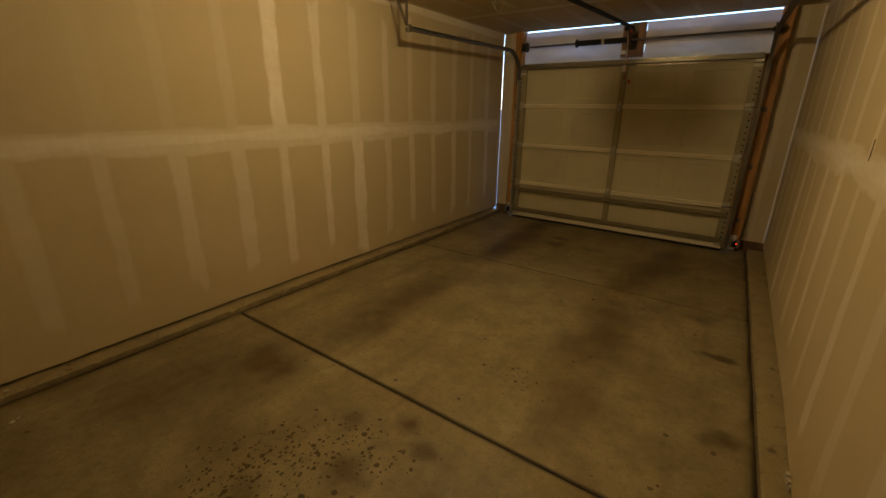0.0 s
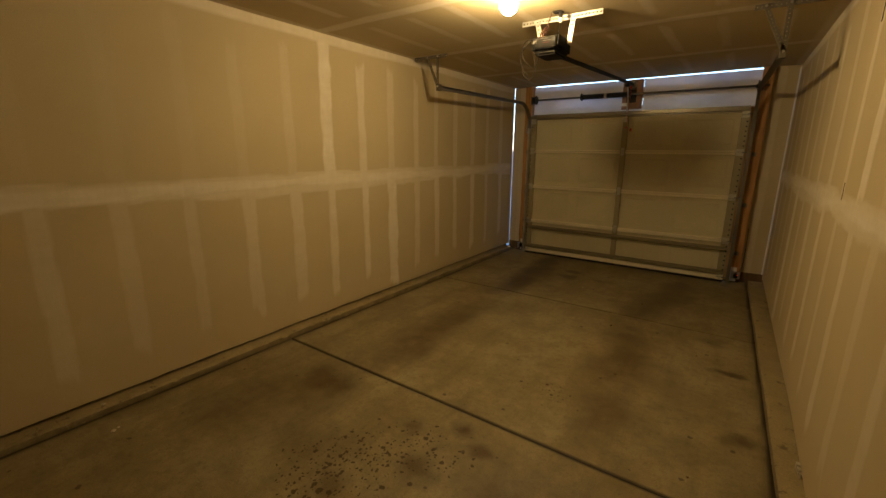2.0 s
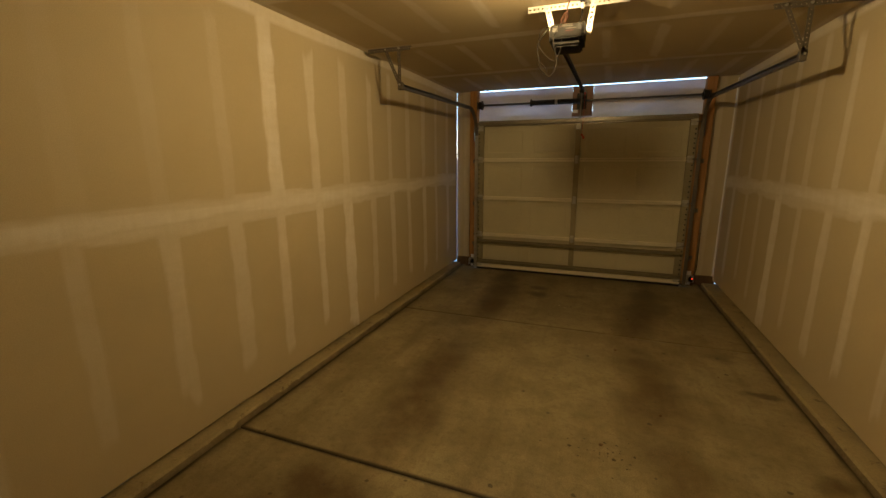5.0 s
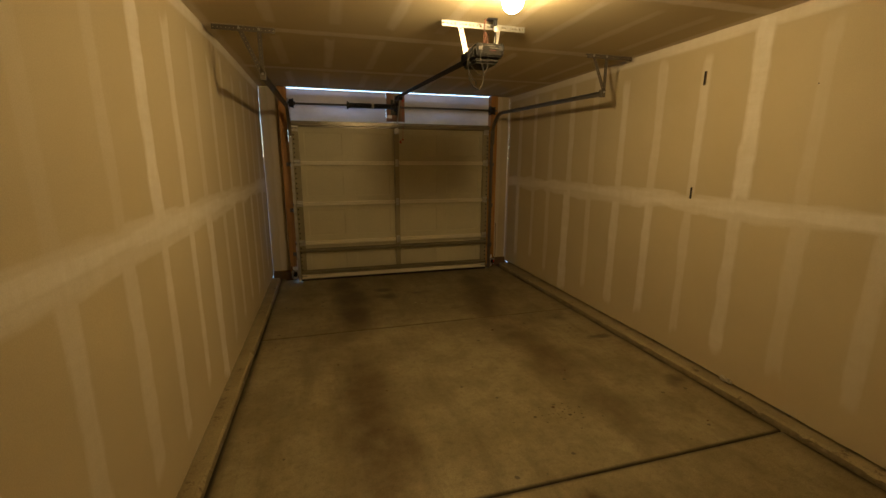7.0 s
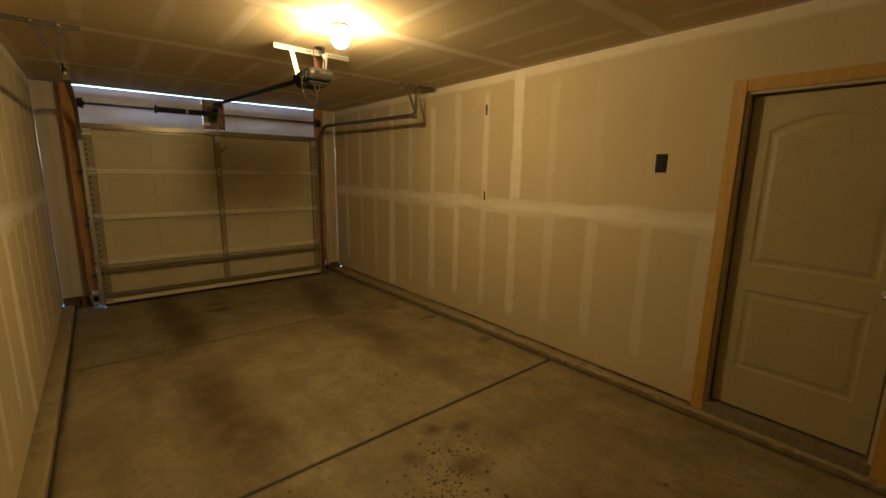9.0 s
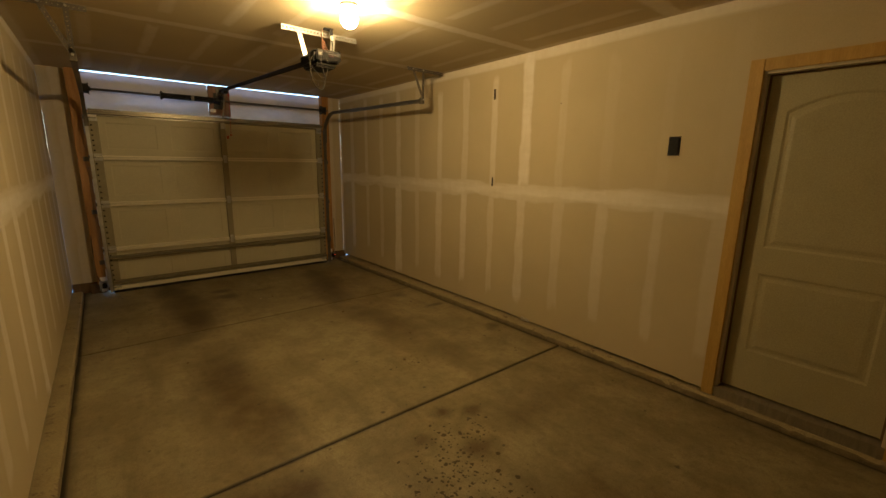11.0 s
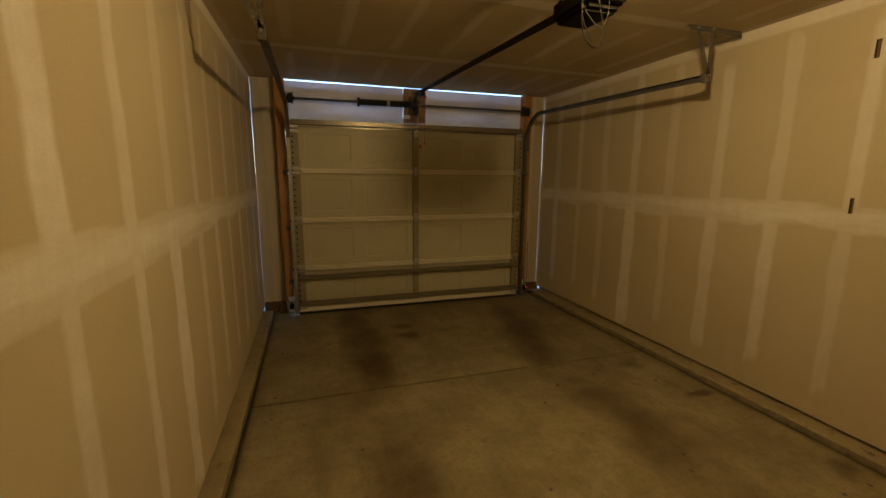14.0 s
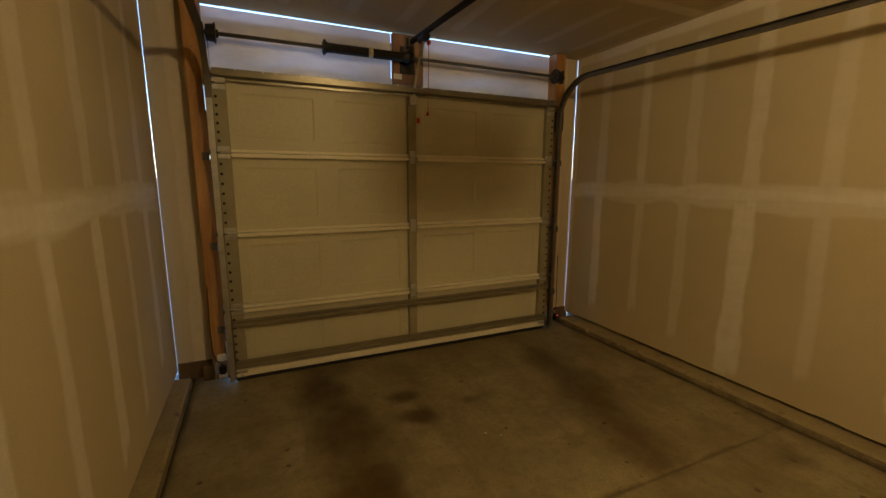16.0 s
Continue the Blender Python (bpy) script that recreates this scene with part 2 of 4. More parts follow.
M_SILL = surface("aluminium_sill", (0.2, 0.17, 0.115), (0.29, 0.25, 0.175), 8, 0.55, 0.3, squash=(1, 5, 1))
M_KNOB = surface("satin_nickel", (0.6, 0.57, 0.52), (0.68, 0.65, 0.6), 10, 0.28, 1.0, relief=0.02)
M_DARK = surface("dark_box_plastic", (0.014, 0.014, 0.015), (0.024, 0.023, 0.025), 12, 0.5, spec=0.12)
M_TAPE = surface("pale_label_tape", (0.62, 0.56, 0.42), (0.7, 0.64, 0.5), 20, 0.5)
M_PORCELAIN = surface("white_porcelain", (0.78, 0.76, 0.72), (0.82, 0.8, 0.76), 9, 0.25, relief=0.02)
M_WRAP = sheet_material()
M_BEAD = surface("white_corner_bead", (0.78, 0.76, 0.76), (0.84, 0.82, 0.82), 9, 0.35, relief=0.05)
M_SCRAP = surface("gypsum_scrap", (0.45, 0.41, 0.33), (0.58, 0.53, 0.44), 40, 0.9)
M_ROOF = surface("roof_shingle", (0.06, 0.055, 0.05), (0.1, 0.09, 0.085), 8, 0.9)
M_OUT = surface("driveway_concrete", (0.36, 0.35, 0.33), (0.45, 0.44, 0.41), 0.4, 0.85, fine=30)
M_BULB = glow("lit_bulb", LAMP_COLOUR, LAMP)
M_LED = glow("red_indicator", (1.0, 0.05, 0.02), 6.0)

# ---- mesh helpers ----


def part(name, bm, mat, parent=None, label="", smooth=False):
    me = bpy.data.meshes.new(name)
    bm.to_mesh(me)
    bm.free()
    me.materials.append(mat)
    if smooth:
        for p in me.polygons:
            p.use_smooth = True
    ob = new(name, me)
    ob.parent = parent
    if label:
        ob["label"] = label
    return ob


def thing(name, at, label, category, group="", kind=""):
    ob = new(name)
    ob.matrix_basis = Matrix.Translation(at)
    ob.empty_display_size = 0.05
    return tagged(ob, label, category, group, kind)


def block(bm, x0, x1, y0, y1, z0, z1, bevel=0.0, segs=1):
    """A box with rounded edges, added to bm."""
    made = bmesh.ops.create_cube(bm, size=1.0, matrix=Matrix.Translation(((x0 + x1) / 2, (y0 + y1) / 2, (z0 + z1) / 2)) @ Matrix.Diagonal((abs(x1 - x0), abs(y1 - y0), abs(z1 - z0), 1)))
    if bevel:
        edges = list({e for v in made["verts"] for e in v.link_edges})
        bmesh.ops.bevel(bm, geom=edges, offset=bevel, segments=segs, affect="EDGES")
    return bm


def box(x0, x1, y0, y1, z0, z1, bevel=0.0, segs=1):
    return block(bmesh.new(), x0, x1, y0, y1, z0, z1, bevel, segs)


def drum(bm, a, b, r0, r1=None, segs=20):
    """A capped cylinder or cone from a to b."""
    a, b = Vector(a), Vector(b)
    turn = (b - a).to_track_quat("Z", "Y").to_matrix().to_4x4()
    bmesh.ops.create_cone(bm, cap_ends=True, segments=segs, radius1=r0, radius2=r0 if r1 is None else r1, depth=(b - a).length, matrix=Matrix.Translation((a + b) / 2) @ turn)
    return bm


def smooth_path(points, steps=8):
    """A Catmull-Rom curve through the points."""
    p = [Vector(q) for q in points]
    p = [p[0] * 2 - p[1]] + p + [p[-1] * 2 - p[-2]]
    out = []
    for i in range(1, len(p) - 2):
        for k in range(steps):
            u = k / steps
            out.append(0.5 * (2 * p[i] + (p[i + 1] - p[i - 1]) * u + (2 * p[i - 1] - 5 * p[i] + 4 * p[i + 1] - p[i + 2]) * u * u + (3 * p[i] - p[i - 1] - 3 * p[i + 1] + p[i + 2]) * u ** 3))
    return out + [p[-2]]


def sweep(bm, path, profile, side, closed=True):
    """Carries a profile of (side, up) offsets along a path; side is the direction that stays sideways."""
    path, side = [Vector(q) for q in path], Vector(side)
    rings = []
    for i, q in enumerate(path):
        ahead = (path[min(i + 1, len(path) - 1)] - path[max(i - 1, 0)]).normalized()
        s = (side - ahead * side.dot(ahead)).normalized()
        up = s.cross(ahead)
        rings.append([bm.verts.new(q + s * a + up * b) for a, b in profile])
    n = len(profile)
    for r0, r1 in zip(rings, rings[1:]):
        for k in range(n if closed else n - 1):
            bm.faces.new((r0[k], r0[(k + 1) % n], r1[(k + 1) % n], r1[k]))
    if closed:
        bm.faces.new(rings[0][::-1])
        bm.faces.new(rings[-1])
    return bm


def tube(points, r, side=(0.31, 0.2, 0.93), segs=8, steps=8):
    path = smooth_path(points, steps) if steps else [Vector(q) for q in points]
    ring = [(r * math.cos(2 * math.pi * k / segs), r * math.sin(2 * math.pi * k / segs)) for k in range(segs)]
    bm = sweep(bmesh.new(), path, ring, side)
    bmesh.ops.recalc_face_normals(bm, faces=bm.faces)
    return bm


def perforated(length, width=0.032, pitch=0.025, hole=0.006, thick=0.002):
    """A punched steel strip along +x from the origin, centred on y, lying in z 0..thick, with real round holes."""
    bm = bmesh.new()
    n = max(1, int(length / pitch))
    pitch = length / n
    for side in (0, 1):
        z = thick * side
        for i in range(n):
            cx = (i + 0.5) * pitch
            ring = [bm.verts.new((cx + hole * math.cos(math.pi * k / 4 + math.pi / 8), hole * math.sin(math.pi * k / 4 + math.pi / 8), z)) for k in range(8)]
            hx, hy = pitch / 2, width / 2
            outer = [bm.verts.new((cx + sx * hx, sy * hy, z)) for sx, sy in ((1, 0.4), (0.4, 1), (-0.4, 1), (-1, 0.4), (-1, -0.4), (-0.4, -1), (0.4, -1), (1, -0.4))]
            corner = [bm.verts.new((cx + sx * hx, sy * hy, z)) for sx, sy in ((1, 1), (-1, 1), (-1, -1), (1, -1))]
            for k in range(8):
                bm.faces.new((ring[k], outer[k], outer[(k + 1) % 8], ring[(k + 1) % 8]))
            for k in range(4):
                bm.faces.new((outer[2 * k], corner[k], outer[2 * k + 1]))
    bmesh.ops.remove_doubles(bm, verts=bm.verts, dist=1e-5)
    bmesh.ops.recalc_face_normals(bm, faces=bm.faces)
    return bm


def moved(bm, m):
    bmesh.ops.transform(bm, matrix=m, verts=bm.verts)
    return bm


def along(a, b, normal):
    """The pose that lays +x from a to b with z near normal."""
    a, b = Vector(a), Vector(b)
    x = (b - a).normalized()
    z = (Vector(normal) - x * x.dot(Vector(normal))).normalized()
    y = z.cross(x)
    m = Matrix((x, y, z)).transposed().to_4x4()
    m.translation = a
    return m


def value_noise(x, y, seed, scale):
    """Smooth random values in 0..1 on arrays of coordinates."""
    x, y = np.asarray(x) * scale, np.asarray(y) * scale
    xi, yi = np.floor(x), np.floor(y)
    fx, fy = x - xi, y - yi
    fx, fy = fx * fx * (3 - 2 * fx), fy * fy * (3 - 2 * fy)

    def h(a, b):
        v = np.sin(a * 127.1 + b * 311.7 + seed * 74.7) * 43758.5453
        return v - np.floor(v)
    return (h(xi, yi) * (1 - fx) + h(xi + 1, yi) * fx) * (1 - fy) + (h(xi, yi + 1) * (1 - fx) + h(xi + 1, yi + 1) * fx) * fy


def fbm(x, y, seed, scale, octaves=4):
    total, weight = 0, 0
    for k in range(octaves):
        total = total + value_noise(x, y, seed + 13 * k, scale * 2 ** k) * 0.5 ** k
        weight += 0.5 ** k
    return total / weight


def ease(lo, hi, v):
    u = np.clip((v - lo) / (hi - lo), 0, 1)
    return u * u * (3 - 2 * u)


def steps_between(lo, hi, step, extra=()):
    """Grid lines from lo to hi that hit every value in extra."""
    marks = sorted({lo, hi, *[e for e in extra if lo < e < hi]})
    out = []
    for a, b in zip(marks, marks[1:]):
        n = max(1, round((b - a) / step))
        out += [a + (b - a) * k / n for k in range(n)]
    return np.array(out + [hi])


def sheet(name, us, vs, place, mat, parent, holes=(), fields=None, label=""):
    """A gridded surface at place(u, v), with openings (u0, u1, v0, v1) and named values per point."""
    U, V = np.meshgrid(us, vs, indexing="ij")
    values = fields(U, V) if fields else {}
    P = place(U, V, values)
    nu, nv = len(us), len(vs)
    cu, cv = (us[:-1] + us[1:]) / 2, (vs[:-1] + vs[1:]) / 2
    keep = np.ones((nu - 1, nv - 1), bool)
    for u0, u1, v0, v1 in holes:
        keep &= ~(((cu > u0) & (cu < u1))[:, None] & ((cv > v0) & (cv < v1))[None, :])
    i, j = np.nonzero(keep)
    a = i * nv + j
    faces = np.stack([a, a + nv, a + nv + 1, a + 1], 1)
    me = bpy.data.meshes.new(name)
    me.from_pydata(P.reshape(-1, 3).tolist(), [], faces.tolist())
    for key, val in values.items():
        me.attributes.new(key, "FLOAT", "POINT").data.foreach_set("value", np.ascontiguousarray(val, dtype=np.float32).ravel())
    for p in me.polygons:
        p.use_smooth = True
    me.materials.append(mat)
    ob = new(name, me)
    ob.parent = parent
    if label:
        ob["label"] = label
    return ob


# ---- plan: x across, y towards the big door ----
LEFT, RIGHT, BACK, FRONT, CEIL = -3.072, 0.455, -1.25, 5.79, 2.545
KERB = 0.072


def over(y):
    """Height of the ceiling, which rises slightly away from the big door."""
    return CEIL + (FRONT - y) * 0.009


DOOR_L, DOOR_R, DOOR_Y = -2.70, 0.0, 5.60
MID = (DOOR_L + DOOR_R) / 2
ENTRY = (-0.58, 0.252, 0.112, 2.16)


def strip(u, v, centre, half, v0, v1, seed, soft=0.011):
    """A trowelled stroke of joint compound along v, with a wavering edge and ragged ends."""
    wav = centre + (fbm(v, v * 0 + seed, seed, 1.6, 3) - 0.5) * 0.026
    wid = half * (0.75 + 0.55 * fbm(v, v * 0 + seed * 3.1, seed + 5, 3.0, 3)) + (fbm(v, (u > centre) * 7.0 + seed, seed + 21, 11.0, 3) - 0.5) * half * 0.32
    end = (fbm(u, u * 0 + seed, seed + 9, 18.0, 2) - 0.5) * 0.12
    return (1 - ease(wid - soft, wid + soft, np.abs(u - wav))) * ease(v0 - 0.03, v0 + 0.05, v + end) * (1 - ease(v1 - 0.05, v1 + 0.03, v + end))


def wall_mud(first, pitch, joints_up, joints_low, seed, near, far):
    """Joint compound on a long wall: one level joint, screw rows on the studs, taped butt joints, the ceiling corner."""
    rng = random.Random(seed)
    rows = []
    k = 0
    while first + k * pitch < far:
        y = first + k * pitch
        up, low = k in joints_up, k in joints_low
        dim = 0.4 + 0.6 * min(1.0, max(0.0, (y - 0.9) / 1.3))
        rows.append((y + rng.uniform(-0.02, 0.02), 0.062 if up else rng.uniform(0.034, 0.05), 1.36, 2.56 if up else rng.uniform(2.36, 2.5), 1.0 if up else dim * dim * rng.uniform(0.42, 0.72)))
        rows.append((y + rng.uniform(-0.02, 0.02), 0.07 if low else rng.uniform(0.036, 0.055), 0.13 if low else rng.uniform(0.24, 0.32), 1.34, 1.0 if low else max(dim, 0.72) * rng.uniform(0.5, 0.85)))
        k += 1

    def fields(U, V):
        top = 1.405 + (fbm(U, U * 0 + 2, seed + 31, 2.2, 4) - 0.5) * 0.07
        low = 1.255 + (fbm(U, U * 0 + 7, seed + 37, 2.6, 4) - 0.5) * 0.09
        rough = (fbm(U * 0.35, V * 2.2, seed + 41, 9.0, 4) - 0.5) * 0.05
        m = ease(low - 0.012, low + 0.012, V + rough) * (1 - ease(top - 0.012, top + 0.012, V + rough)) * (0.42 + 0.36 * fbm(U * 0.3, V * 3, seed + 3, 6.0))
        line = 1.335 + (fbm(U, U * 0 + 3, seed + 43, 1.2, 3) - 0.5) * 0.05
        thick = 0.045 + (fbm(U, U * 0 + 9, seed + 47, 3.0, 4) - 0.5) * 0.05
        m = np.maximum(m, (1 - ease(thick - 0.012, thick + 0.014, np.abs(V - line + rough * 0.6))) * (0.72 + 0.4 * fbm(U * 0.3, V * 4, seed + 49, 7.0)))
        for n, (y, half, v0, v1, full) in enumerate(rows):
            m = np.maximum(m, full * strip(U, V, y, half, v0, v1, seed + 7 * n) * (0.8 + 0.35 * fbm(U, V, seed + n, 6.0, 3)))
        edge = over(U) - 0.075 + (fbm(U, U * 0 + 5, seed + 51, 1.7, 3) - 0.5) * 0.03
        m = np.maximum(m, 0.8 * ease(edge - 0.012, edge + 0.012, V))
        corner = far - 0.06 + (fbm(V, V * 0 + 5, seed + 57, 2.0, 3) - 0.5) * 0.03
        m = np.maximum(m, 0.75 * ease(corner - 0.015, corner + 0.015, U))
        return {"mud": m * 0.95 + 0.05 * fbm(U, V, seed + 70, 1.5)}
    return fields


# ---- long walls ----
def spread(y):
    """The west wall opens out a little away from the big door."""
    return np.clip((4.6 - y) * 0.009, 0, 0.028)


def kerb_top(y):
    """The kerb stands a little lower at the back."""
    return 0.05 + 0.005 * np.clip((y - 0.6) / 1.4, 0, 1)


def lean(y):
    """The east wall closes in a little towards the big door."""
    return np.maximum(0, y - 2.6) * 0.0192


def long_wall(name, x, inward, label, fields, holes=()):
    """Framing with gypsum board on its inner face; the board stops short of the kerb and leaves a dark gap."""
    bm = bmesh.new()
    outer = x - inward * 0.13
    cuts = sorted(holes)
    back = x - inward * 0.014
    if inward > 0:
        back, outer = back - 0.056, outer - 0.056
    deep = x - inward * 0.115
    shelf = KERB + 0.05
    high = CEIL + 0.07
    end = FRONT - 0.06
    slit = 0.014 if inward > 0 else LEAK
    spans = [(BACK - 0.1, end)]
    if inward > 0:
        block(bm, back + 0.002, x - 0.006, end - 0.05, end - 0.002, shelf, high)
    else:
        block(bm, x - 0.052, back - 0.002, end - 0.05, end - 0.002, shelf, high)
    if cuts:
        y0, y1, z0, z1 = cuts[0]
        spans = [(BACK - 0.1, y0), (y1, end)]
        block(bm, min(back, outer), max(back, outer), y0, y1, z1, high)
    for a, b in spans:
        block(bm, min(back, outer), max(back, outer), a, b, shelf, high)
        block(bm, min(deep, outer), max(deep, outer), a, b, -0.05, shelf)
    w = part(name, bm, M_STUD)
    tagged(w, label, "wall", kind="structure")
    us = steps_between(BACK, FRONT - slit, 0.014, [e for h in holes for e in h[:2]])
    vs = steps_between(KERB + 0.022, CEIL + 0.07, 0.014, [e for h in holes for e in h[2:]])

    def place(U, V, values):
        bow = (fbm(U, V, 4, 0.8, 3) - 0.5) * 0.006 + values["mud"] * 0.0016
        ragged = np.where(V < KERB + 0.03, (fbm(U, U * 0, 8, 9.0, 3) - 0.5) * 0.012, 0)
        shift = lean(U) if inward < 0 else -spread(U)
        drop = (kerb_top(U) - KERB) * (1 - ease(0, 0.3, V - KERB - 0.022))
        return np.stack([x + inward * (bow + shift), U, V + ragged + drop], -1)
    sheet("drywall", us, vs, place, M_DRY, w, holes, fields, "bare tan drywall with pale joint compound strips")
    # the cut lower edge of the board, with torn paper
    lip = bmesh.new()
    for n in range(140):
        a = BACK + (FRONT - BACK) * n / 140
        b = BACK + (FRONT - BACK) * (n + 1) / 140
        if any(h[0] - 0.06 < (a + b) / 2 < h[1] + 0.06 and h[2] < 0.3 for h in holes):
            continue
        z = float(kerb_top((a + b) / 2)) + 0.022
        ea, eb = (float(lean(a)), float(lean(b))) if inward < 0 else (float(spread(a)), float(spread(b)))
        verts = [lip.verts.new(q) for q in ((x - ea, a, z), (x - eb, b, z), (back - inward * 0.002, b, z), (back - inward * 0.002, a, z))]
        lip.faces.new(verts)
    part("cut_edge", lip, M_DRYEDGE, w)
    return w


long_wall("wall_west", LEFT, 1, "long unpainted drywall wall with taped joints and screw strips", wall_mud(0.01, 0.411, {5}, {7}, 11, BACK, FRONT))
SLOTS = ((2.442, 2.467, 2.215, 2.313), (2.436, 2.456, 1.366, 1.456))
BOX = (0.67, 0.745, 1.672, 1.798)
long_wall("wall_east", RIGHT, -1, "long unpainted drywall wall with an entry door and cut-outs", wall_mud(0.36, 0.42, {4}, {9}, 23, BACK, FRONT), (ENTRY,) + SLOTS + (BOX,))
tagged(part("wall_south", box(LEFT - 0.19, RIGHT + 0.13, BACK - 0.12, BACK - 0.001, -0.05, CEIL + 0.07), M_DRY), "plain unpainted drywall end wall", "wall", kind="structure")

# ---- wall with the big door ----
front = thing("wall_north", (0, FRONT, 0), "narrow drywall returns and wrapped header round the garage door", "wall", kind="structure")
front.matrix_basis = Matrix()


def return_mud(seed):
    def fields(U, V):
        m = 0.55 * strip(U, V, (U.min() + U.max()) / 2 - 0.02, 0.045, 0.0, 2.6, seed)
        return {"mud": np.maximum(m, 0.35 * fbm(U, V, seed, 3.0))}
    return fields


def front_return(x0, x1, seed):
    us, vs = steps_between(x0, x1, 0.014), steps_between(0.12, CEIL + 0.003, 0.014)
    sheet("drywall_return", us, vs, lambda U, V, q: np.stack([U, FRONT - q["mud"] * 0.0015, V], -1), M_DRY, front, (), return_mud(seed))
    part("backing", box(x0, x1, FRONT + 0.003, FRONT + 0.016, -0.03, CEIL + 0.012), M_STUD, front)


front_return(LEFT + 0.0005, -2.735, 3)
front_return(JAMB_R + 0.04, RIGHT - 0.0595, 8)


part("end_post", box(LEFT - 0.19, LEFT - 0.07, FRONT + 0.001, FRONT + 0.04, -0.05, CEIL + 0.07), M_STUD, front)
part("end_post", box(RIGHT + 0.02, RIGHT + 0.13, FRONT + 0.001, FRONT + 0.04, -0.05, CEIL + 0.07), M_STUD, front)


def wrap_mesh():
    us, vs = steps_between(-2.74, 0.1, 0.03, (-1.460, -1.4575, -1.2025, -1.200)), steps_between(2.10, CEIL - TOPGAP, 0.02, (2.150, 2.1525))
    slits = ((-1.460, -1.4575, 2.150, 2.53), (-1.2025, -1.200, 2.150, 2.53), (-1.460, -1.200, 2.150, 2.1525))

    def place(U, V, q):
        return np.stack([U, FRONT - 0.012 + (fbm(U, V, 5, 2.0, 3) - 0.5) * 0.012, V], -1)
    return sheet("header_wrap", us, vs, place, M_WRAP, front, slits, None, "white wrapped header glowing with leaked daylight")


wrap_mesh()
# unseen boards added behind the wrap to dim its upper glow into bands
part("glow_mask_board", box(-2.74, -1.33, FRONT + 0.03, FRONT + 0.045, 2.375, 2.475), M_STUD, front)
part("glow_mask_board", box(-1.33, 0.1, FRONT + 0.03, FRONT + 0.045, 2.3, 2.44), M_STUD, front)


def ragged_strip(x0, x1, z0, z1, y, seed):
    """A torn strip of house wrap hanging in the gap beside the door."""
    us, vs = steps_between(x0, x1, 0.006), steps_between(z0, z1, 0.012)

    def place(U, V, q):
        k = (U - x0) / (x1 - x0)
        tear = (fbm(V, V * 0 + seed, seed, 14.0, 3) - 0.5) * 0.03
        return np.stack([U + k * tear, y + (fbm(U, V, seed, 8.0, 3) - 0.5) * 0.012, V], -1)
    sheet("wrap_strip", us, vs, place, M_WRAP, front, (), None, "torn white wrap strip lit from behind")


ragged_strip(-2.748, -2.716, 0.1, 0.29, 5.667, 3)
ragged_strip(-2.742, -2.718, 0.32, 0.56, 5.667, 6)
ragged_strip(-2.738, -2.722, 0.75, 1.35, 5.668, 8)
# unseen block added behind the wrap; it keeps daylight off the lower edge
part("lower_glow_mask", box(-2.74, 0.1, FRONT + 0.05, FRONT + 0.12, 2.06, 2.215), M_STUD, front)
for x0, x1 in ((-2.737, DOOR_L - 0.0325), (DOOR_R - 0.004, JAMB_R + 0.002)):
    part("door_stop", box(x0, x1, 5.668, 5.71, 0.03 if x0 > MID else 0.1, 2.12), M_JAMB, front)
part("head_stop", box(-2.737, JAMB_R, 5.668, 5.70, 2.085, 2.115), M_JAMB, front)
for x0, x1, z1 in ((-2.838, -2.735, CEIL - 0.006), (JAMB_R, JAMB_R + 0.105, CEIL - 0.006)):
    j = part("jamb_board", box(x0, x1, 5.672, FRONT - 0.002, 0.11, z1, 0.003), M_JAMB, front, "red-brown fir jamb board")
    rng = random.Random(int(x0 * 100))
    for n in range(9):
        q = (rng.uniform(x0 + 0.02, x1 - 0.02), 5.673, 0.25 + n * 0.25 + rng.uniform(-0.05, 0.05))
        part("nail_head", drum(bmesh.new(), q, (q[0], 5.6705, q[2]), 0.004, segs=8), M_DULL, j)
    part("bottom_block", box(x0 - 0.07, x1 - (0.02 if x0 < MID else -0.01), 5.70, FRONT, 0.0, 0.108, 0.004), M_STUD, front, "dark wooden block on the slab")
    part("corner_flashing", box(x0 + (0.03 if x0 < MID else 0.01), x1 - (0.01 if x0 < MID else 0.03), 5.664, 5.668, 0.02, 0.2, 0.001), M_BEAD, front, "crumpled white flashing")
for x0, x1 in ((LEFT + 0.004, -2.74), (JAMB_R + 0.04, RIGHT - 0.04)):
    # dark plate filling the gap below the drywall return
    part("sill_plate", box(x0, x1, FRONT - 0.012, FRONT + 0.003, 0.0, 0.125), M_STUD, front, "dark sill plate")
part("centre_pad", box(-1.455, -1.205, 5.74, FRONT - 0.018, 2.155, CEIL - 0.016, 0.003), M_PAD, front, "red-brown board behind the spring bracket")
for x in (RIGHT - 0.079,):
    part("corner_bead", box(x, x + 0.012, FRONT - 0.004, FRONT - 0.0005, 0.11, CEIL - 0.02, 0.001), M_BEAD, front)

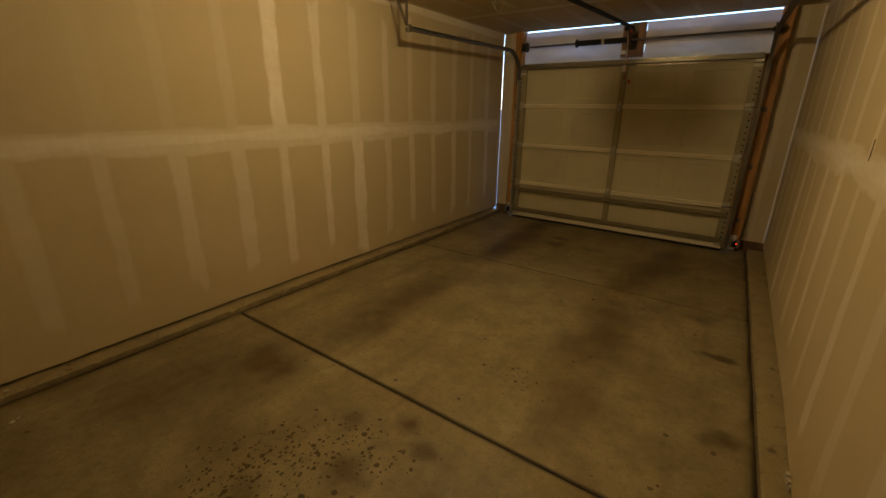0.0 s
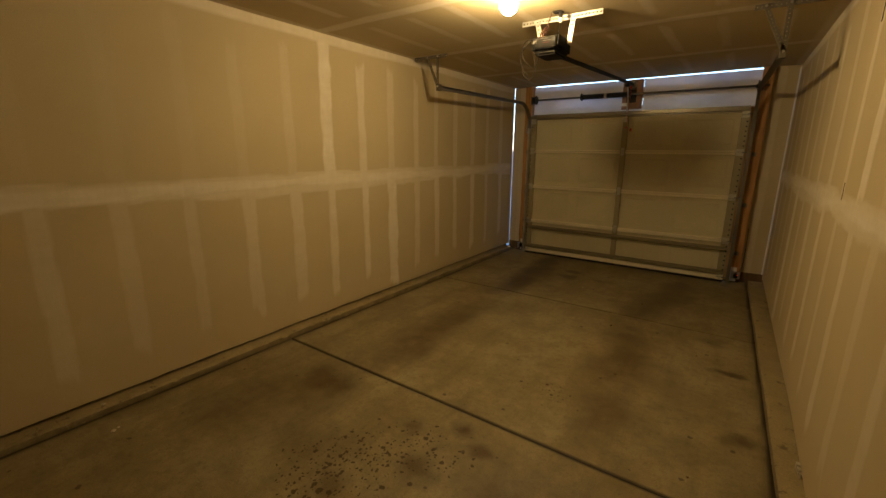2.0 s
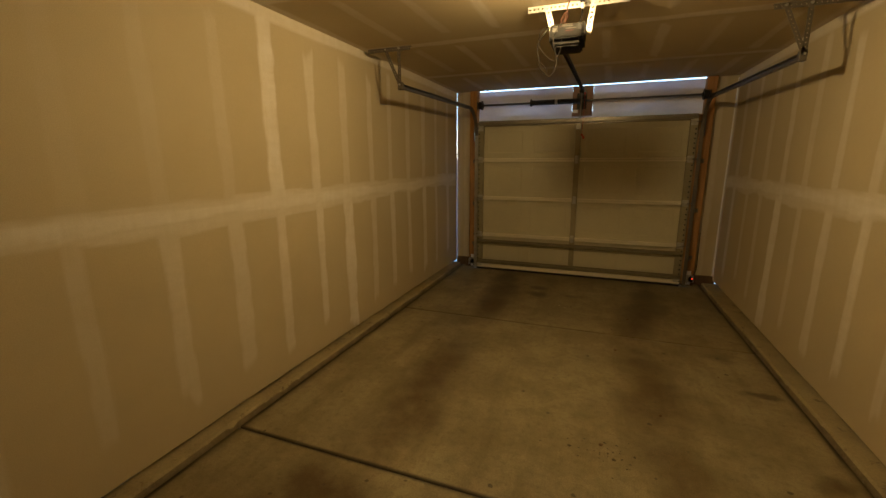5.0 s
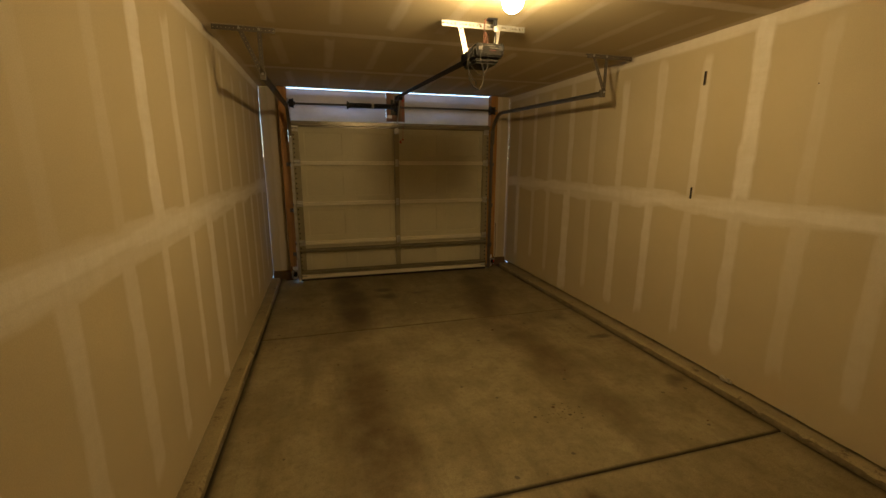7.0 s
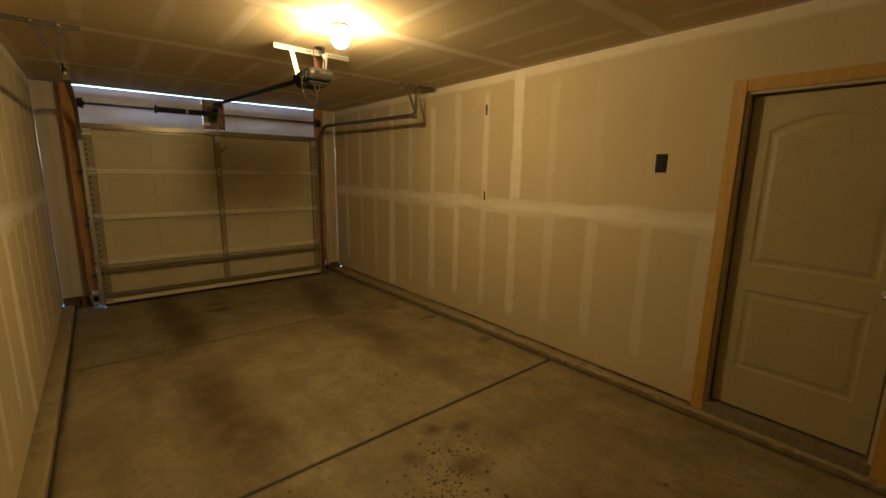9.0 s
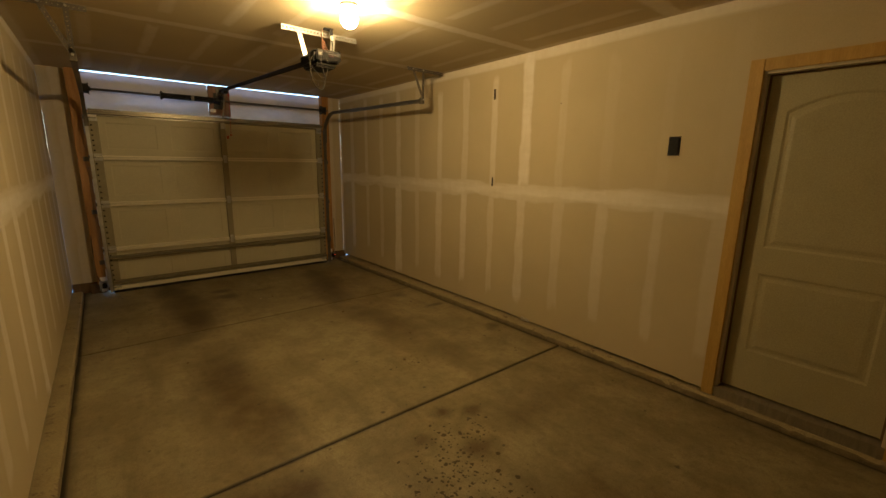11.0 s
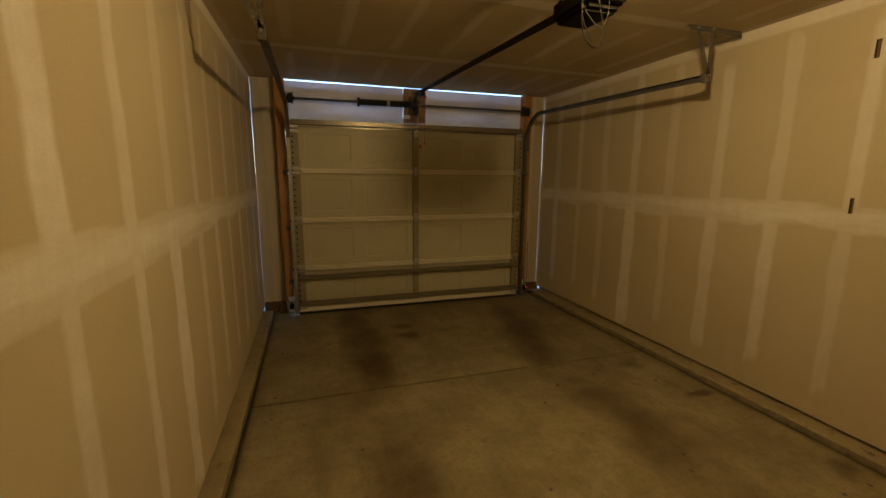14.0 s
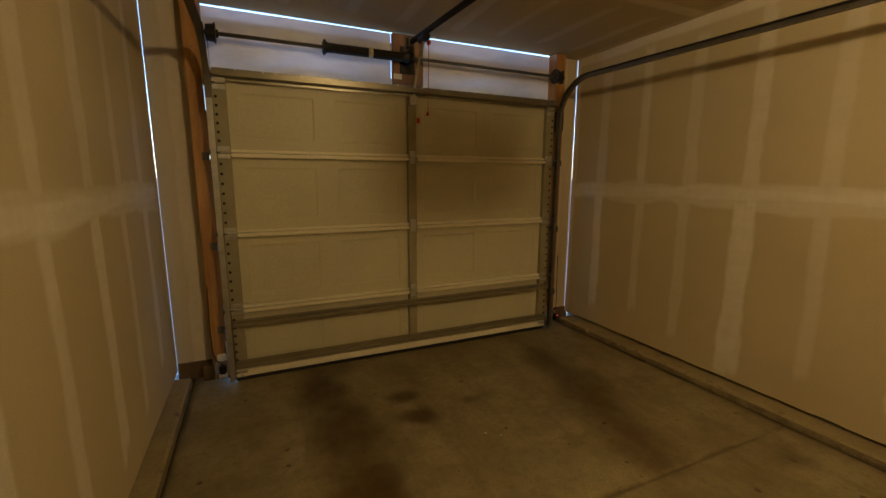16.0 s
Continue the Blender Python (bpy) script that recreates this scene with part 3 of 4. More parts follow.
# ---- ceiling, roof, outside ----
def ceiling_fields(U, V):
    m = np.zeros_like(U)
    for n, y in enumerate((-0.45, 0.79, 2.01, 3.26, 4.58)):
        m = np.maximum(m, 0.8 * strip(V, U, y, 0.05, LEFT - 1, RIGHT + 1, 40 + n))
    rng = random.Random(5)
    for n in range(9):
        x = -2.62 + 0.393 * n
        for a, b in ((-1.1, -0.5), (-0.4, 0.7), (0.88, 1.9), (2.1, 3.15), (3.36, 4.46), (4.68, 5.6)):
            m = np.maximum(m, rng.uniform(0.4, 0.7) * strip(U, V, x + rng.uniform(-0.02, 0.02), 0.035, a + rng.uniform(0, 0.1), b - rng.uniform(0, 0.1), 90 + n * 7 + int(a * 3)))
    side = np.minimum(U - LEFT + spread(V), RIGHT - U - lean(V))
    m = np.maximum(m, 0.6 * (1 - ease(0.05, 0.08, side + (fbm(V, U * 0, 77, 2.0, 3) - 0.5) * 0.03)))
    return {"mud": m}


slab = box(LEFT - 0.19, RIGHT + 0.13, BACK - 0.12, FRONT + 0.004, 0.012, 0.1)
for v in slab.verts:
    v.co.z += over(v.co.y)
top = part("ceiling", slab, M_STUD)
tagged(top, "unpainted drywall ceiling with taped joints", "ceiling", kind="structure")
sheet("ceiling_board", steps_between(LEFT - 0.07, RIGHT + 0.013, 0.016), steps_between(BACK, FRONT + 0.002, 0.016), lambda U, V, q: np.stack([U, V, over(V) - q["mud"] * 0.0015 + (fbm(U, V, 3, 0.7, 3) - 0.5) * 0.006], -1), M_DRY, top, (), ceiling_fields)
tagged(part("roof", box(LEFT - 0.3, RIGHT + 0.3, BACK - 0.3, FRONT + 0.01, CEIL + 0.18, CEIL + 0.33, 0.01), M_ROOF), "flat dark roof over the garage", "roof", kind="structure")
out = bmesh.new()
bmesh.ops.create_grid(out, x_segments=2, y_segments=2, size=400)
g = part("ground", moved(out, Matrix.Translation((0, 0, -0.06))), M_OUT)
tagged(g, "pale concrete drive outside the closed door", "ground", kind="structure")

# ---- floor ----
JOINTS = (1.447, 3.715)


def spot(U, V, x, y, rx, ry, seed, rag=0.5):
    d = np.sqrt(((U - x) / rx) ** 2 + ((V - y) / ry) ** 2) + (fbm(U, V, seed, 0.7 / min(rx, ry), 4) - 0.5) * rag * 2.6
    return (1 - ease(0.05, 1.25, d)) * (0.65 + 0.5 * fbm(U, V, seed + 3, 9.0, 4))


def floor_fields(U, V):
    s = 0.16 * ease(0.45, 0.8, fbm(U, V, 2, 0.9, 5))
    marks = ((-2.12, 4.1, 0.2, 0.42, 0.85), (-2.15, 5.25, 0.22, 0.35, 0.7), (-2.05, 4.75, 0.2, 0.5, 0.45), (-0.62, 4.05, 0.24, 0.5, 0.6), (-0.42, 4.8, 0.2, 0.7, 0.55), (-2.15, 1.22, 0.36, 0.24, 0.75),
             (-1.65, 4.66, 0.13, 0.11, 0.75), (-1.69, 4.93, 0.13, 0.08, 0.7), (-1.25, 4.72, 0.14, 0.05, 0.45), (0.14, 2.985, 0.12, 0.045, 1.3), (0.22, 2.13, 0.1, 0.09, 0.7),
             (-2.1, 2.4, 0.26, 1.2, 0.5), (-0.6, 2.6, 0.26, 1.3, 0.45), (-2.1, 4.5, 0.24, 1.2, 0.6), (-0.5, 4.4, 0.26, 1.3, 0.6), (-2.4, 0.8, 0.7, 0.5, 0.4), (-1.12, 1.28, 0.08, 0.08, 0.8), (-1.16, 0.9, 0.14, 0.12, 0.5), (-0.95, 1.2, 0.08, 0.07, 0.5), (-1.4, 1.15, 0.12, 0.1, 0.45), (-1.45, 0.6, 0.16, 0.12, 0.5), (-0.5, 1.0, 0.5, 0.35, 0.4), (-1.0, 0.2, 0.5, 0.4, 0.3), (0.0, 3.5, 0.16, 0.12, 0.35))
    for n, (x, y, rx, ry, f) in enumerate(marks):
        s = np.maximum(s, 1.6 * f * spot(U, V, x, y, rx, ry, 20 + n))
    # slab colour darkens towards the foot of both kerbs
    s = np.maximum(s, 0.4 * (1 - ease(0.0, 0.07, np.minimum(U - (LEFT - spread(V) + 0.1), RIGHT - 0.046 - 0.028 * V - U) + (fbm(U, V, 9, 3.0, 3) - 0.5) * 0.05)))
    s = np.maximum(s, 0.9 * (1 - ease(0.004, 0.008, np.abs(V - JOINTS[0]))))
    s = np.maximum(s, 0.5 * (1 - ease(0.006, 0.016, np.abs(V - JOINTS[1]))) * ease(0.35, 0.6, fbm(U, V, 61, 1.5, 3)))
    d = 1.5 * spot(U, V, -1.42, 0.7, 0.36, 0.4, 71, 0.2) + 0.9 * spot(U, V, -1.2, 1.05, 0.3, 0.25, 72, 0.3) + 0.5 * spot(U, V, -0.86, 1.98, 0.2, 0.15, 73, 0.3)
    c = 1 - ease(0.0065, 0.0105, np.abs(V - JOINTS[0]))
    c = np.maximum(c, 0.16 * (1 - ease(0.004, 0.009, np.abs(V - JOINTS[1]))) * ease(0.35, 0.55, fbm(U, V, 61, 1.5, 3)))
    # thin dark line along both kerb feet, kept in the same field as the joints
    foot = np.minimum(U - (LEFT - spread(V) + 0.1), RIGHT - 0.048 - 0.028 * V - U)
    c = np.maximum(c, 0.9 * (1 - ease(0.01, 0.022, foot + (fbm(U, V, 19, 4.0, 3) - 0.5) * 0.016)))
    return {"stain": np.clip(s, 0, 1), "drops": np.clip(d, 0, 1), "crack": np.clip(c, 0, 1)}


def floor_place(U, V, q):
    z = (fbm(U, V, 6, 0.7, 3) - 0.5) * 0.006
    for y, deep in zip(JOINTS, (0.011, 0.004)):
        z = z - deep * (1 - ease(0.004, 0.008, np.abs(V - y)))
    return np.stack([U, V, z], -1)


base = part("floor", box(LEFT - 0.19, RIGHT + 0.1, BACK - 0.1, FRONT + 0.1, -0.058, -0.012), M_CONC)
tagged(base, "worn stained concrete garage slab with saw-cut joints", "floor", kind="structure")
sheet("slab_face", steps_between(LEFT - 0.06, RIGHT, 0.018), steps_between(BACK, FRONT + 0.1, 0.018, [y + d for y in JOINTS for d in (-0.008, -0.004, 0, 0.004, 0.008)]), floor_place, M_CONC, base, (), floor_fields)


def kerb(name, wall_x, foot_x, y1, seed):
    """A rough low concrete kerb under the wall."""
    bm = bmesh.new()
    n = 260
    s = 1 if foot_x > wall_x else -1
    prev = None
    wall_0, foot_0 = wall_x, foot_x
    for i in range(n + 1):
        y = BACK + (y1 - BACK) * i / n
        if s < 0:
            wall_x, foot_x = wall_0 - float(lean(y)), foot_0 - 0.028 * y
        else:
            wall_x, foot_x = wall_0 - float(spread(y)), foot_0 - float(spread(y))
        kt = float(kerb_top(y))
        r = [float(fbm(np.array(y), np.array(k * 3.0), seed, 3.0, 4)) - 0.5 for k in range(4)]
        chip = max(0.0, float(fbm(np.array(y), np.array(50.0), seed, 13.0, 4)) - 0.64) * 0.09
        pts = [(wall_x - s * 0.13, kt - 0.002), (wall_x, kt + r[0] * 0.004), (foot_x - s * (0.014 + chip) + r[1] * 0.008, kt - 0.002 + r[1] * 0.006), (foot_x - s * 0.004 + r[2] * 0.008, kt - 0.014 - chip), (foot_x + r[2] * 0.008, 0.02), (foot_x + r[3] * 0.008, -0.01)]
        ring = [bm.verts.new((a, y, b)) for a, b in pts]
        if prev:
            for k in range(len(ring) - 1):
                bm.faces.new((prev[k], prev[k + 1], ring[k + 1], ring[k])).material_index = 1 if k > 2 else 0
        else:
            bm.faces.new(ring)
        prev = ring
    bm.faces.new(prev[::-1])
    bmesh.ops.recalc_face_normals(bm, faces=bm.faces)
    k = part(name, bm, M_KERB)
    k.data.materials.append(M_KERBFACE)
    return tagged(k, "rough dusty concrete kerb along the foot of the wall", "kerb", kind="structure")


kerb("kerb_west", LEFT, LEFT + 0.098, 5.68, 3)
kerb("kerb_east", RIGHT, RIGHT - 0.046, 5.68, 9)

# ---- overhead garage door ----
gdoor = thing("garage_door", (MID, DOOR_Y, 0), "closed almond steel sectional garage door seen from inside", "garage door")
SEAMS = (0.03, 0.532, 1.065, 1.597, 2.075)


def lp(bm):
    return moved(bm, Matrix.Translation((-MID, -DOOR_Y, 0)))


def pressed_skin(x0, x1, z0, z1):
    """One bay of a section: thin steel with two shallow pressed panels."""
    y = DOOR_Y + 0.042
    us, vs = [x0], [z0]
    w = (x1 - x0)
    cuts = []
    for k in range(2):
        a, b = x0 + w * (k * 0.5) + 0.07, x0 + w * (k * 0.5 + 0.5) - 0.07
        cuts.append((a, b))
        us += [a, a + 0.018, b - 0.018, b]
    us.append(x1)
    zz = [z0, z0 + 0.085, z0 + 0.103, z1 - 0.103, z1 - 0.085, z1]
    bm = bmesh.new()
    grid = []
    for u in us:
        col = []
        for v in zz:
            inside = any(a + 0.017 < u < b - 0.017 for a, b in cuts) and zz[1] + 0.01 < v < zz[4] - 0.01
            col.append(bm.verts.new((u, y + (0.007 if inside else 0), v)))
        grid.append(col)
    for a, b in zip(grid, grid[1:]):
        for k in range(len(zz) - 1):
            bm.faces.new((a[k], b[k], b[k + 1], a[k + 1]))
    block(bm, x0, x1, y + 0.009, y + 0.012, z0, z1)
    return bm


for n in range(4):
    z0, z1 = SEAMS[n] + 0.003, SEAMS[n + 1] - 0.003
    sec = part("door_section", lp(box(DOOR_L + 0.004, DOOR_R - 0.004, DOOR_Y + 0.046, DOOR_Y + 0.055, z0, z1)), M_DOORPAINT, gdoor)
    for x0, x1 in ((DOOR_L + 0.075, MID - 0.03), (MID + 0.03, DOOR_R - 0.075)):
        part("pressed_panel", lp(pressed_skin(x0, x1, z0 + 0.004, z1 - 0.004)), M_DOORPAINT, sec)
    for x0, x1 in ((DOOR_L + 0.002, DOOR_L + 0.085), (MID - 0.033, MID + 0.033), (DOOR_R - 0.085, DOOR_R - 0.002)):
        st = lp(box(x0, x1, DOOR_Y + 0.004, DOOR_Y + 0.045, z0, z1, 0.003))
        part("stile", st, M_STILE, sec, "galvanised stile")
    part("weather_lip", lp(box(DOOR_L + 0.004, DOOR_R - 0.004, DOOR_Y + 0.0555, DOOR_Y + 0.06, z1 - 0.02, z1 + 0.02)), M_DOORPAINT, sec)
    for x in (DOOR_L + 0.022, DOOR_R - 0.022):
        for k in range(7):
            z = z0 + 0.07 + k * (z1 - z0 - 0.14) / 6
            # punched holes drawn as black discs on the stile, their inner shade as colour
            part("dark_hole_disc", lp(drum(bmesh.new(), (x, DOOR_Y + 0.0035, z), (x, DOOR_Y + 0.002, z), 0.0095, segs=10)), M_RUBBER, sec)
    if n < 3:
        for x0, x1 in ((DOOR_L + 0.085, MID - 0.033), (MID + 0.033, DOOR_R - 0.085)):
            r = bmesh.new()
            block(r, x0, x1, DOOR_Y - 0.012, DOOR_Y + 0.044, z1 - 0.024, z1, 0.006, 2)
            part("top_rail", lp(r), M_DOORRAIL, sec, "rolled almond rail")
    if n > 0:
        for x0, x1 in ((DOOR_L + 0.085, MID - 0.033), (MID + 0.033, DOOR_R - 0.085)):
            r = bmesh.new()
            block(r, x0, x1, DOOR_Y + 0.002, DOOR_Y + 0.044, z0, z0 + 0.018, 0.005, 2)
            part("bottom_rail", lp(r), M_DOORRAIL, sec, "rolled almond rail")


def strut(z0, z1, deep, mat, label):
    """A hat-shaped stiffener bolted across the door."""
    h = z1 - z0
    y = DOOR_Y + 0.003
    prof = [(0.0, 0.0), (0.0, h * 0.22), (deep, h * 0.3), (deep, h * 0.7), (0.0, h * 0.78), (0.0, h), (-0.002, h), (-0.002, h * 0.76), (deep - 0.003, h * 0.67), (deep - 0.003, h * 0.33), (-0.002, h * 0.24), (-0.002, 0)]
    bm = bmesh.new()
    ends = [[bm.verts.new((x, y - a, z0 + b)) for a, b in prof] for x in (DOOR_L + 0.012, DOOR_R - 0.012)]
    k = len(prof)
    for i in range(k):
        bm.faces.new((ends[0][i], ends[0][(i + 1) % k], ends[1][(i + 1) % k], ends[1][i]))
    bm.faces.new(ends[0])
    bm.faces.new(ends[1][::-1])
    bmesh.ops.recalc_face_normals(bm, faces=bm.faces)
    return part("strut", lp(bm), mat, gdoor, label)


strut(0.398, 0.457, 0.045, M_STRUT, "galvanised hat-section strut")
strut(0.092, 0.157, 0.045, M_STRUT, "galvanised hat-section strut")
tops = strut(2.045, 2.122, 0.06, M_TOPSTRUT, "deep shiny top strut")
rng = random.Random(2)
for n in range(16):
    x = DOOR_L + 0.1 + n * 0.165 + rng.uniform(-0.05, 0.05)
    part("bolt_head", lp(drum(bmesh.new(), (x, DOOR_Y + 0.002, 2.117), (x, DOOR_Y - 0.004, 2.117), 0.006, segs=8)), M_GALV, tops)
part("bottom_bar", lp(box(DOOR_L + 0.01, DOOR_R - 0.01, DOOR_Y - 0.004, DOOR_Y + 0.044, 0.034, 0.088, 0.004)), M_DOORRAIL, gdoor, "almond aluminium bottom bar")
part("bottom_seal", lp(box(DOOR_L, DOOR_R, DOOR_Y, DOOR_Y + 0.046, 0.0, 0.034, 0.012, 3)), M_RUBBER, gdoor, "black rubber bottom seal")


def hinge(x, z, wide, tall):
    bm = bmesh.new()
    block(bm, x - wide / 2, x + wide / 2, DOOR_Y - 0.002, DOOR_Y + 0.004, z - tall, z - 0.006, 0.0015)
    block(bm, x - wide / 2, x + wide / 2, DOOR_Y - 0.002, DOOR_Y + 0.004, z + 0.006, z + tall, 0.0015)
    drum(bm, (x - wide / 2, DOOR_Y - 0.007, z), (x + wide / 2, DOOR_Y - 0.007, z), 0.009, segs=12)
    for dz in (-tall * 0.65, tall * 0.65):
        drum(bm, (x, DOOR_Y - 0.001, z + dz), (x, DOOR_Y - 0.008, z + dz), 0.008, segs=6)
    return bm


for z in SEAMS[1:4]:
    part("centre_hinge", lp(hinge(MID, z, 0.045, 0.05)), M_GALV, gdoor, "galvanised hinge")
for s, x in ((-1, DOOR_L + 0.045), (1, DOOR_R - 0.045)):
    for z in SEAMS[1:4] + (2.03, 0.07):
        h = part("roller_hinge", lp(hinge(x, z, 0.075, 0.04)), M_GALV, gdoor, "galvanised roller hinge")
        rl = bmesh.new()
        drum(rl, (x + s * 0.02, DOOR_Y - 0.012, z), (x + s * 0.085, DOOR_Y - 0.012, z), 0.0055, segs=10)
        drum(rl, (x + s * 0.072, DOOR_Y - 0.012, z), (x + s * 0.086, DOOR_Y - 0.012, z), 0.022, segs=16)
        part("roller", lp(rl), M_DULL, h)
part("top_bracket", lp(box(MID - 0.03, MID + 0.03, DOOR_Y - 0.03, DOOR_Y - 0.001, 1.98, 2.05, 0.004)), M_GALV, gdoor, "galvanised arm bracket")
part("sticker", lp(box(MID + 0.05, MID + 0.075, DOOR_Y + 0.0395, DOOR_Y + 0.0405, 1.86, 1.9)), M_RED, gdoor, "tiny red tag")

# ---- tracks ----
def track(x, s, hang_x, hang_y, label):
    """A C-section track: up the jamb, round the bend, back under the ceiling."""
    t = thing("door_track", (x, DOOR_Y + 0.02, 0), label, "door track", "garage door tracks")
    loc = Matrix.Translation((-x, -DOOR_Y - 0.02, 0))
    y, r, zt = DOOR_Y - 0.012, 0.34, TRACK_Z
    bend = [(x, y - r + r * math.cos(a), zt - r + r * math.sin(a)) for a in [math.pi / 2 * k / 14 for k in range(15)]]
    w, d, e = 0.019, 0.017, 0.0022
    prof = [(-d * s, -w), (d * s, -w), (d * s, -w + e), (-(d - e) * s, -w + e), (-(d - e) * s, w - e), (d * s, w - e), (d * s, w), (-d * s, w)]
    prof = [(-a, b) for a, b in prof]
    up = sweep(bmesh.new(), [(x, y, 0.015), (x, y, 0.6), (x, y, 1.2), bend[0]], prof, (1, 0, 0))
    bmesh.ops.recalc_face_normals(up, faces=up.faces)
    part("upright", moved(up, loc), M_GALV if s < 0 else M_DULL, t)
    over = sweep(bmesh.new(), bend + [((x + hang_x) / 2, 4.3, zt - 0.012), (hang_x, hang_y, zt - 0.025)], prof, (1, 0, 0))
    bmesh.ops.recalc_face_normals(over, faces=over.faces)
    part("curve_and_rail", moved(over, loc), M_DULL, t, "dull grey curved overhead rail")
    for z in (0.35, 0.95, 1.55):
        b = bmesh.new()
        block(b, x + s * 0.022, x + s * 0.026, y - 0.03, 5.672, z, z + 0.05, 0.001)
        block(b, x + s * 0.026, x + s * 0.075, 5.667, 5.671, z, z + 0.05, 0.001)
        drum(b, (x + s * 0.05, 5.668, z + 0.025), (x + s * 0.05, 5.66, z + 0.025), 0.008, segs=6)
        part("jamb_bracket", moved(b, loc), M_DULL, t, "bolted track bracket")
    flag = bmesh.new()
    block(flag, x + s * 0.024, x + s * 0.027, y - 0.03, 5.672, 1.86, 2.06, 0.001)
    part("flag_bracket", moved(flag, loc), M_DULL, t)
    return t


track(TRACK_L, -1, TRACK_L, 3.28, "galvanised garage door track curving under the ceiling")
track(TRACK_R, 1, 0.122, 3.24, "dull steel garage door track curving under the ceiling")


def track_hanger(x, y, s, x_a, x_b, label):
    """A punched angle on the ceiling with an upright strap and a slanting brace down to the track."""
    top_z = over(y)
    h = thing("track_hanger", (x, y, top_z), label, "track hanger", "ceiling track hangers")
    loc = Matrix.Translation((-x, -y, -top_z))
    lo, hi = min(x_a, x_b), max(x_a, x_b)
    part("ceiling_angle", moved(perforated(hi - lo, 0.034, 0.025, 0.0035), loc @ along((lo, y - 0.02, top_z - 0.0225), (hi, y - 0.02, top_z - 0.0225), (0, -1, 0))), M_HANGER, h, "punched steel angle")
    part("angle_flange", moved(box(lo, hi, y - 0.02, y + 0.014, top_z - 0.007, top_z - 0.005), loc), M_HANGER, h)
    foot = (x, y - 0.024, TRACK_Z - 0.015)
    for a, z in ((x, -0.02), (x + s * 0.13, -0.02)):
        m = along(foot, (a, y - 0.024, top_z + z), (0, -1, 0))
        ln = (Vector((a, y - 0.024, top_z + z)) - Vector(foot)).length
        part("strap" if a == x else "brace", moved(perforated(ln, 0.03, 0.025, 0.0035), loc @ m), M_HANGER, h, "punched steel strap")
    for q in (foot, (x, y - 0.024, top_z - 0.02), (x + s * 0.13, y - 0.024, top_z - 0.02)):
        part("bolt", moved(drum(bmesh.new(), (q[0], q[1] + 0.002, q[2]), (q[0], q[1] - 0.012, q[2]), 0.009, segs=6), loc), M_GALV, h)
    part("end_clip", moved(box(x - 0.02, x + 0.02, y - 0.026, y + 0.02, TRACK_Z - 0.056, TRACK_Z + 0.008, 0.003), loc), M_HANGER, h)


track_hanger(TRACK_L, 3.245, -1, -3.02, -2.61, "punched steel hanger holding a track from the ceiling")
track_hanger(0.122, 3.225, -1, -0.07, 0.388, "punched steel hanger holding a track from the ceiling")

# ---- torsion spring assembly ----
SH_Y, SH_Z = 5.655, 2.337
spring = thing("torsion_spring_assembly", (MID, SH_Y, SH_Z), "black torsion spring on a steel shaft above the door", "door spring")
sl = Matrix.Translation((-MID, -SH_Y, -SH_Z))
part("shaft", moved(drum(bmesh.new(), (-2.715, SH_Y, SH_Z), (0.13, SH_Y, SH_Z), 0.0125, segs=16), sl), M_DULL, spring, "grey steel tube", True)
coil = bmesh.new()
turns, a, b = 75, -1.955, -1.40
path = [(a + (b - a) * k / (turns * 10), SH_Y + 0.030 * math.cos(2 * math.pi * k / 10), SH_Z + 0.030 * math.sin(2 * math.pi * k / 10)) for k in range(turns * 10 + 1)]
ring = [(0.0037 * math.cos(2 * math.pi * k / 5), 0.0037 * math.sin(2 * math.pi * k / 5)) for k in range(5)]
part("coil", moved(sweep(coil, path, ring, (1, 0, 0)), sl), M_BLACK, spring, "black oiled coil", True)
cone = bmesh.new()
drum(cone, (-1.99, SH_Y, SH_Z), (-1.968, SH_Y, SH_Z), 0.042, segs=18)
drum(cone, (-1.968, SH_Y, SH_Z), (-1.93, SH_Y, SH_Z), 0.036, 0.029, segs=18)
for k in range(4):
    d = Vector((0, math.cos(k * math.pi / 2 + 0.4), math.sin(k * math.pi / 2 + 0.4)))
    c = Vector((-1.979, SH_Y, SH_Z))
    drum(cone, c + d * 0.03, c + d * 0.05, 0.009, segs=8)
part("winding_cone", moved(cone, sl), M_BLACK, spring)
part("stationary_cone", moved(drum(bmesh.new(), (-1.405, SH_Y, SH_Z), (-1.36, SH_Y, SH_Z), 0.031, 0.039, segs=18), sl), M_BLACK, spring)
part("tape_band", moved(drum(bmesh.new(), (-1.67, SH_Y, SH_Z), (-1.637, SH_Y, SH_Z), 0.0352, segs=24), sl), M_TAPE, spring, "pale paper tape band", True)
plate = bmesh.new()
block(plate, -1.352, -1.347, SH_Y - 0.045, 5.738, SH_Z - 0.05, SH_Z + 0.06, 0.002)
block(plate, -1.40, -1.28, 5.734, 5.7395, SH_Z - 0.1, SH_Z + 0.1, 0.002)
drum(plate, (-1.365, SH_Y, SH_Z), (-1.33, SH_Y, SH_Z), 0.026, segs=16)
for dx, dz in ((-1.385, 0.08), (-1.3, 0.08), (-1.385, -0.08), (-1.3, -0.08)):
    drum(plate, (dx, 5.735, SH_Z + dz), (dx, 5.724, SH_Z + dz), 0.009, segs=6)
part("bearing_plate", moved(plate, sl), M_BLACK, spring)
part("instruction_tag", moved(box(-1.452, -1.385, 5.7375, 5.739, 2.195, 2.235, 0.0005), sl), M_BEAD, spring, "small white folded tag")
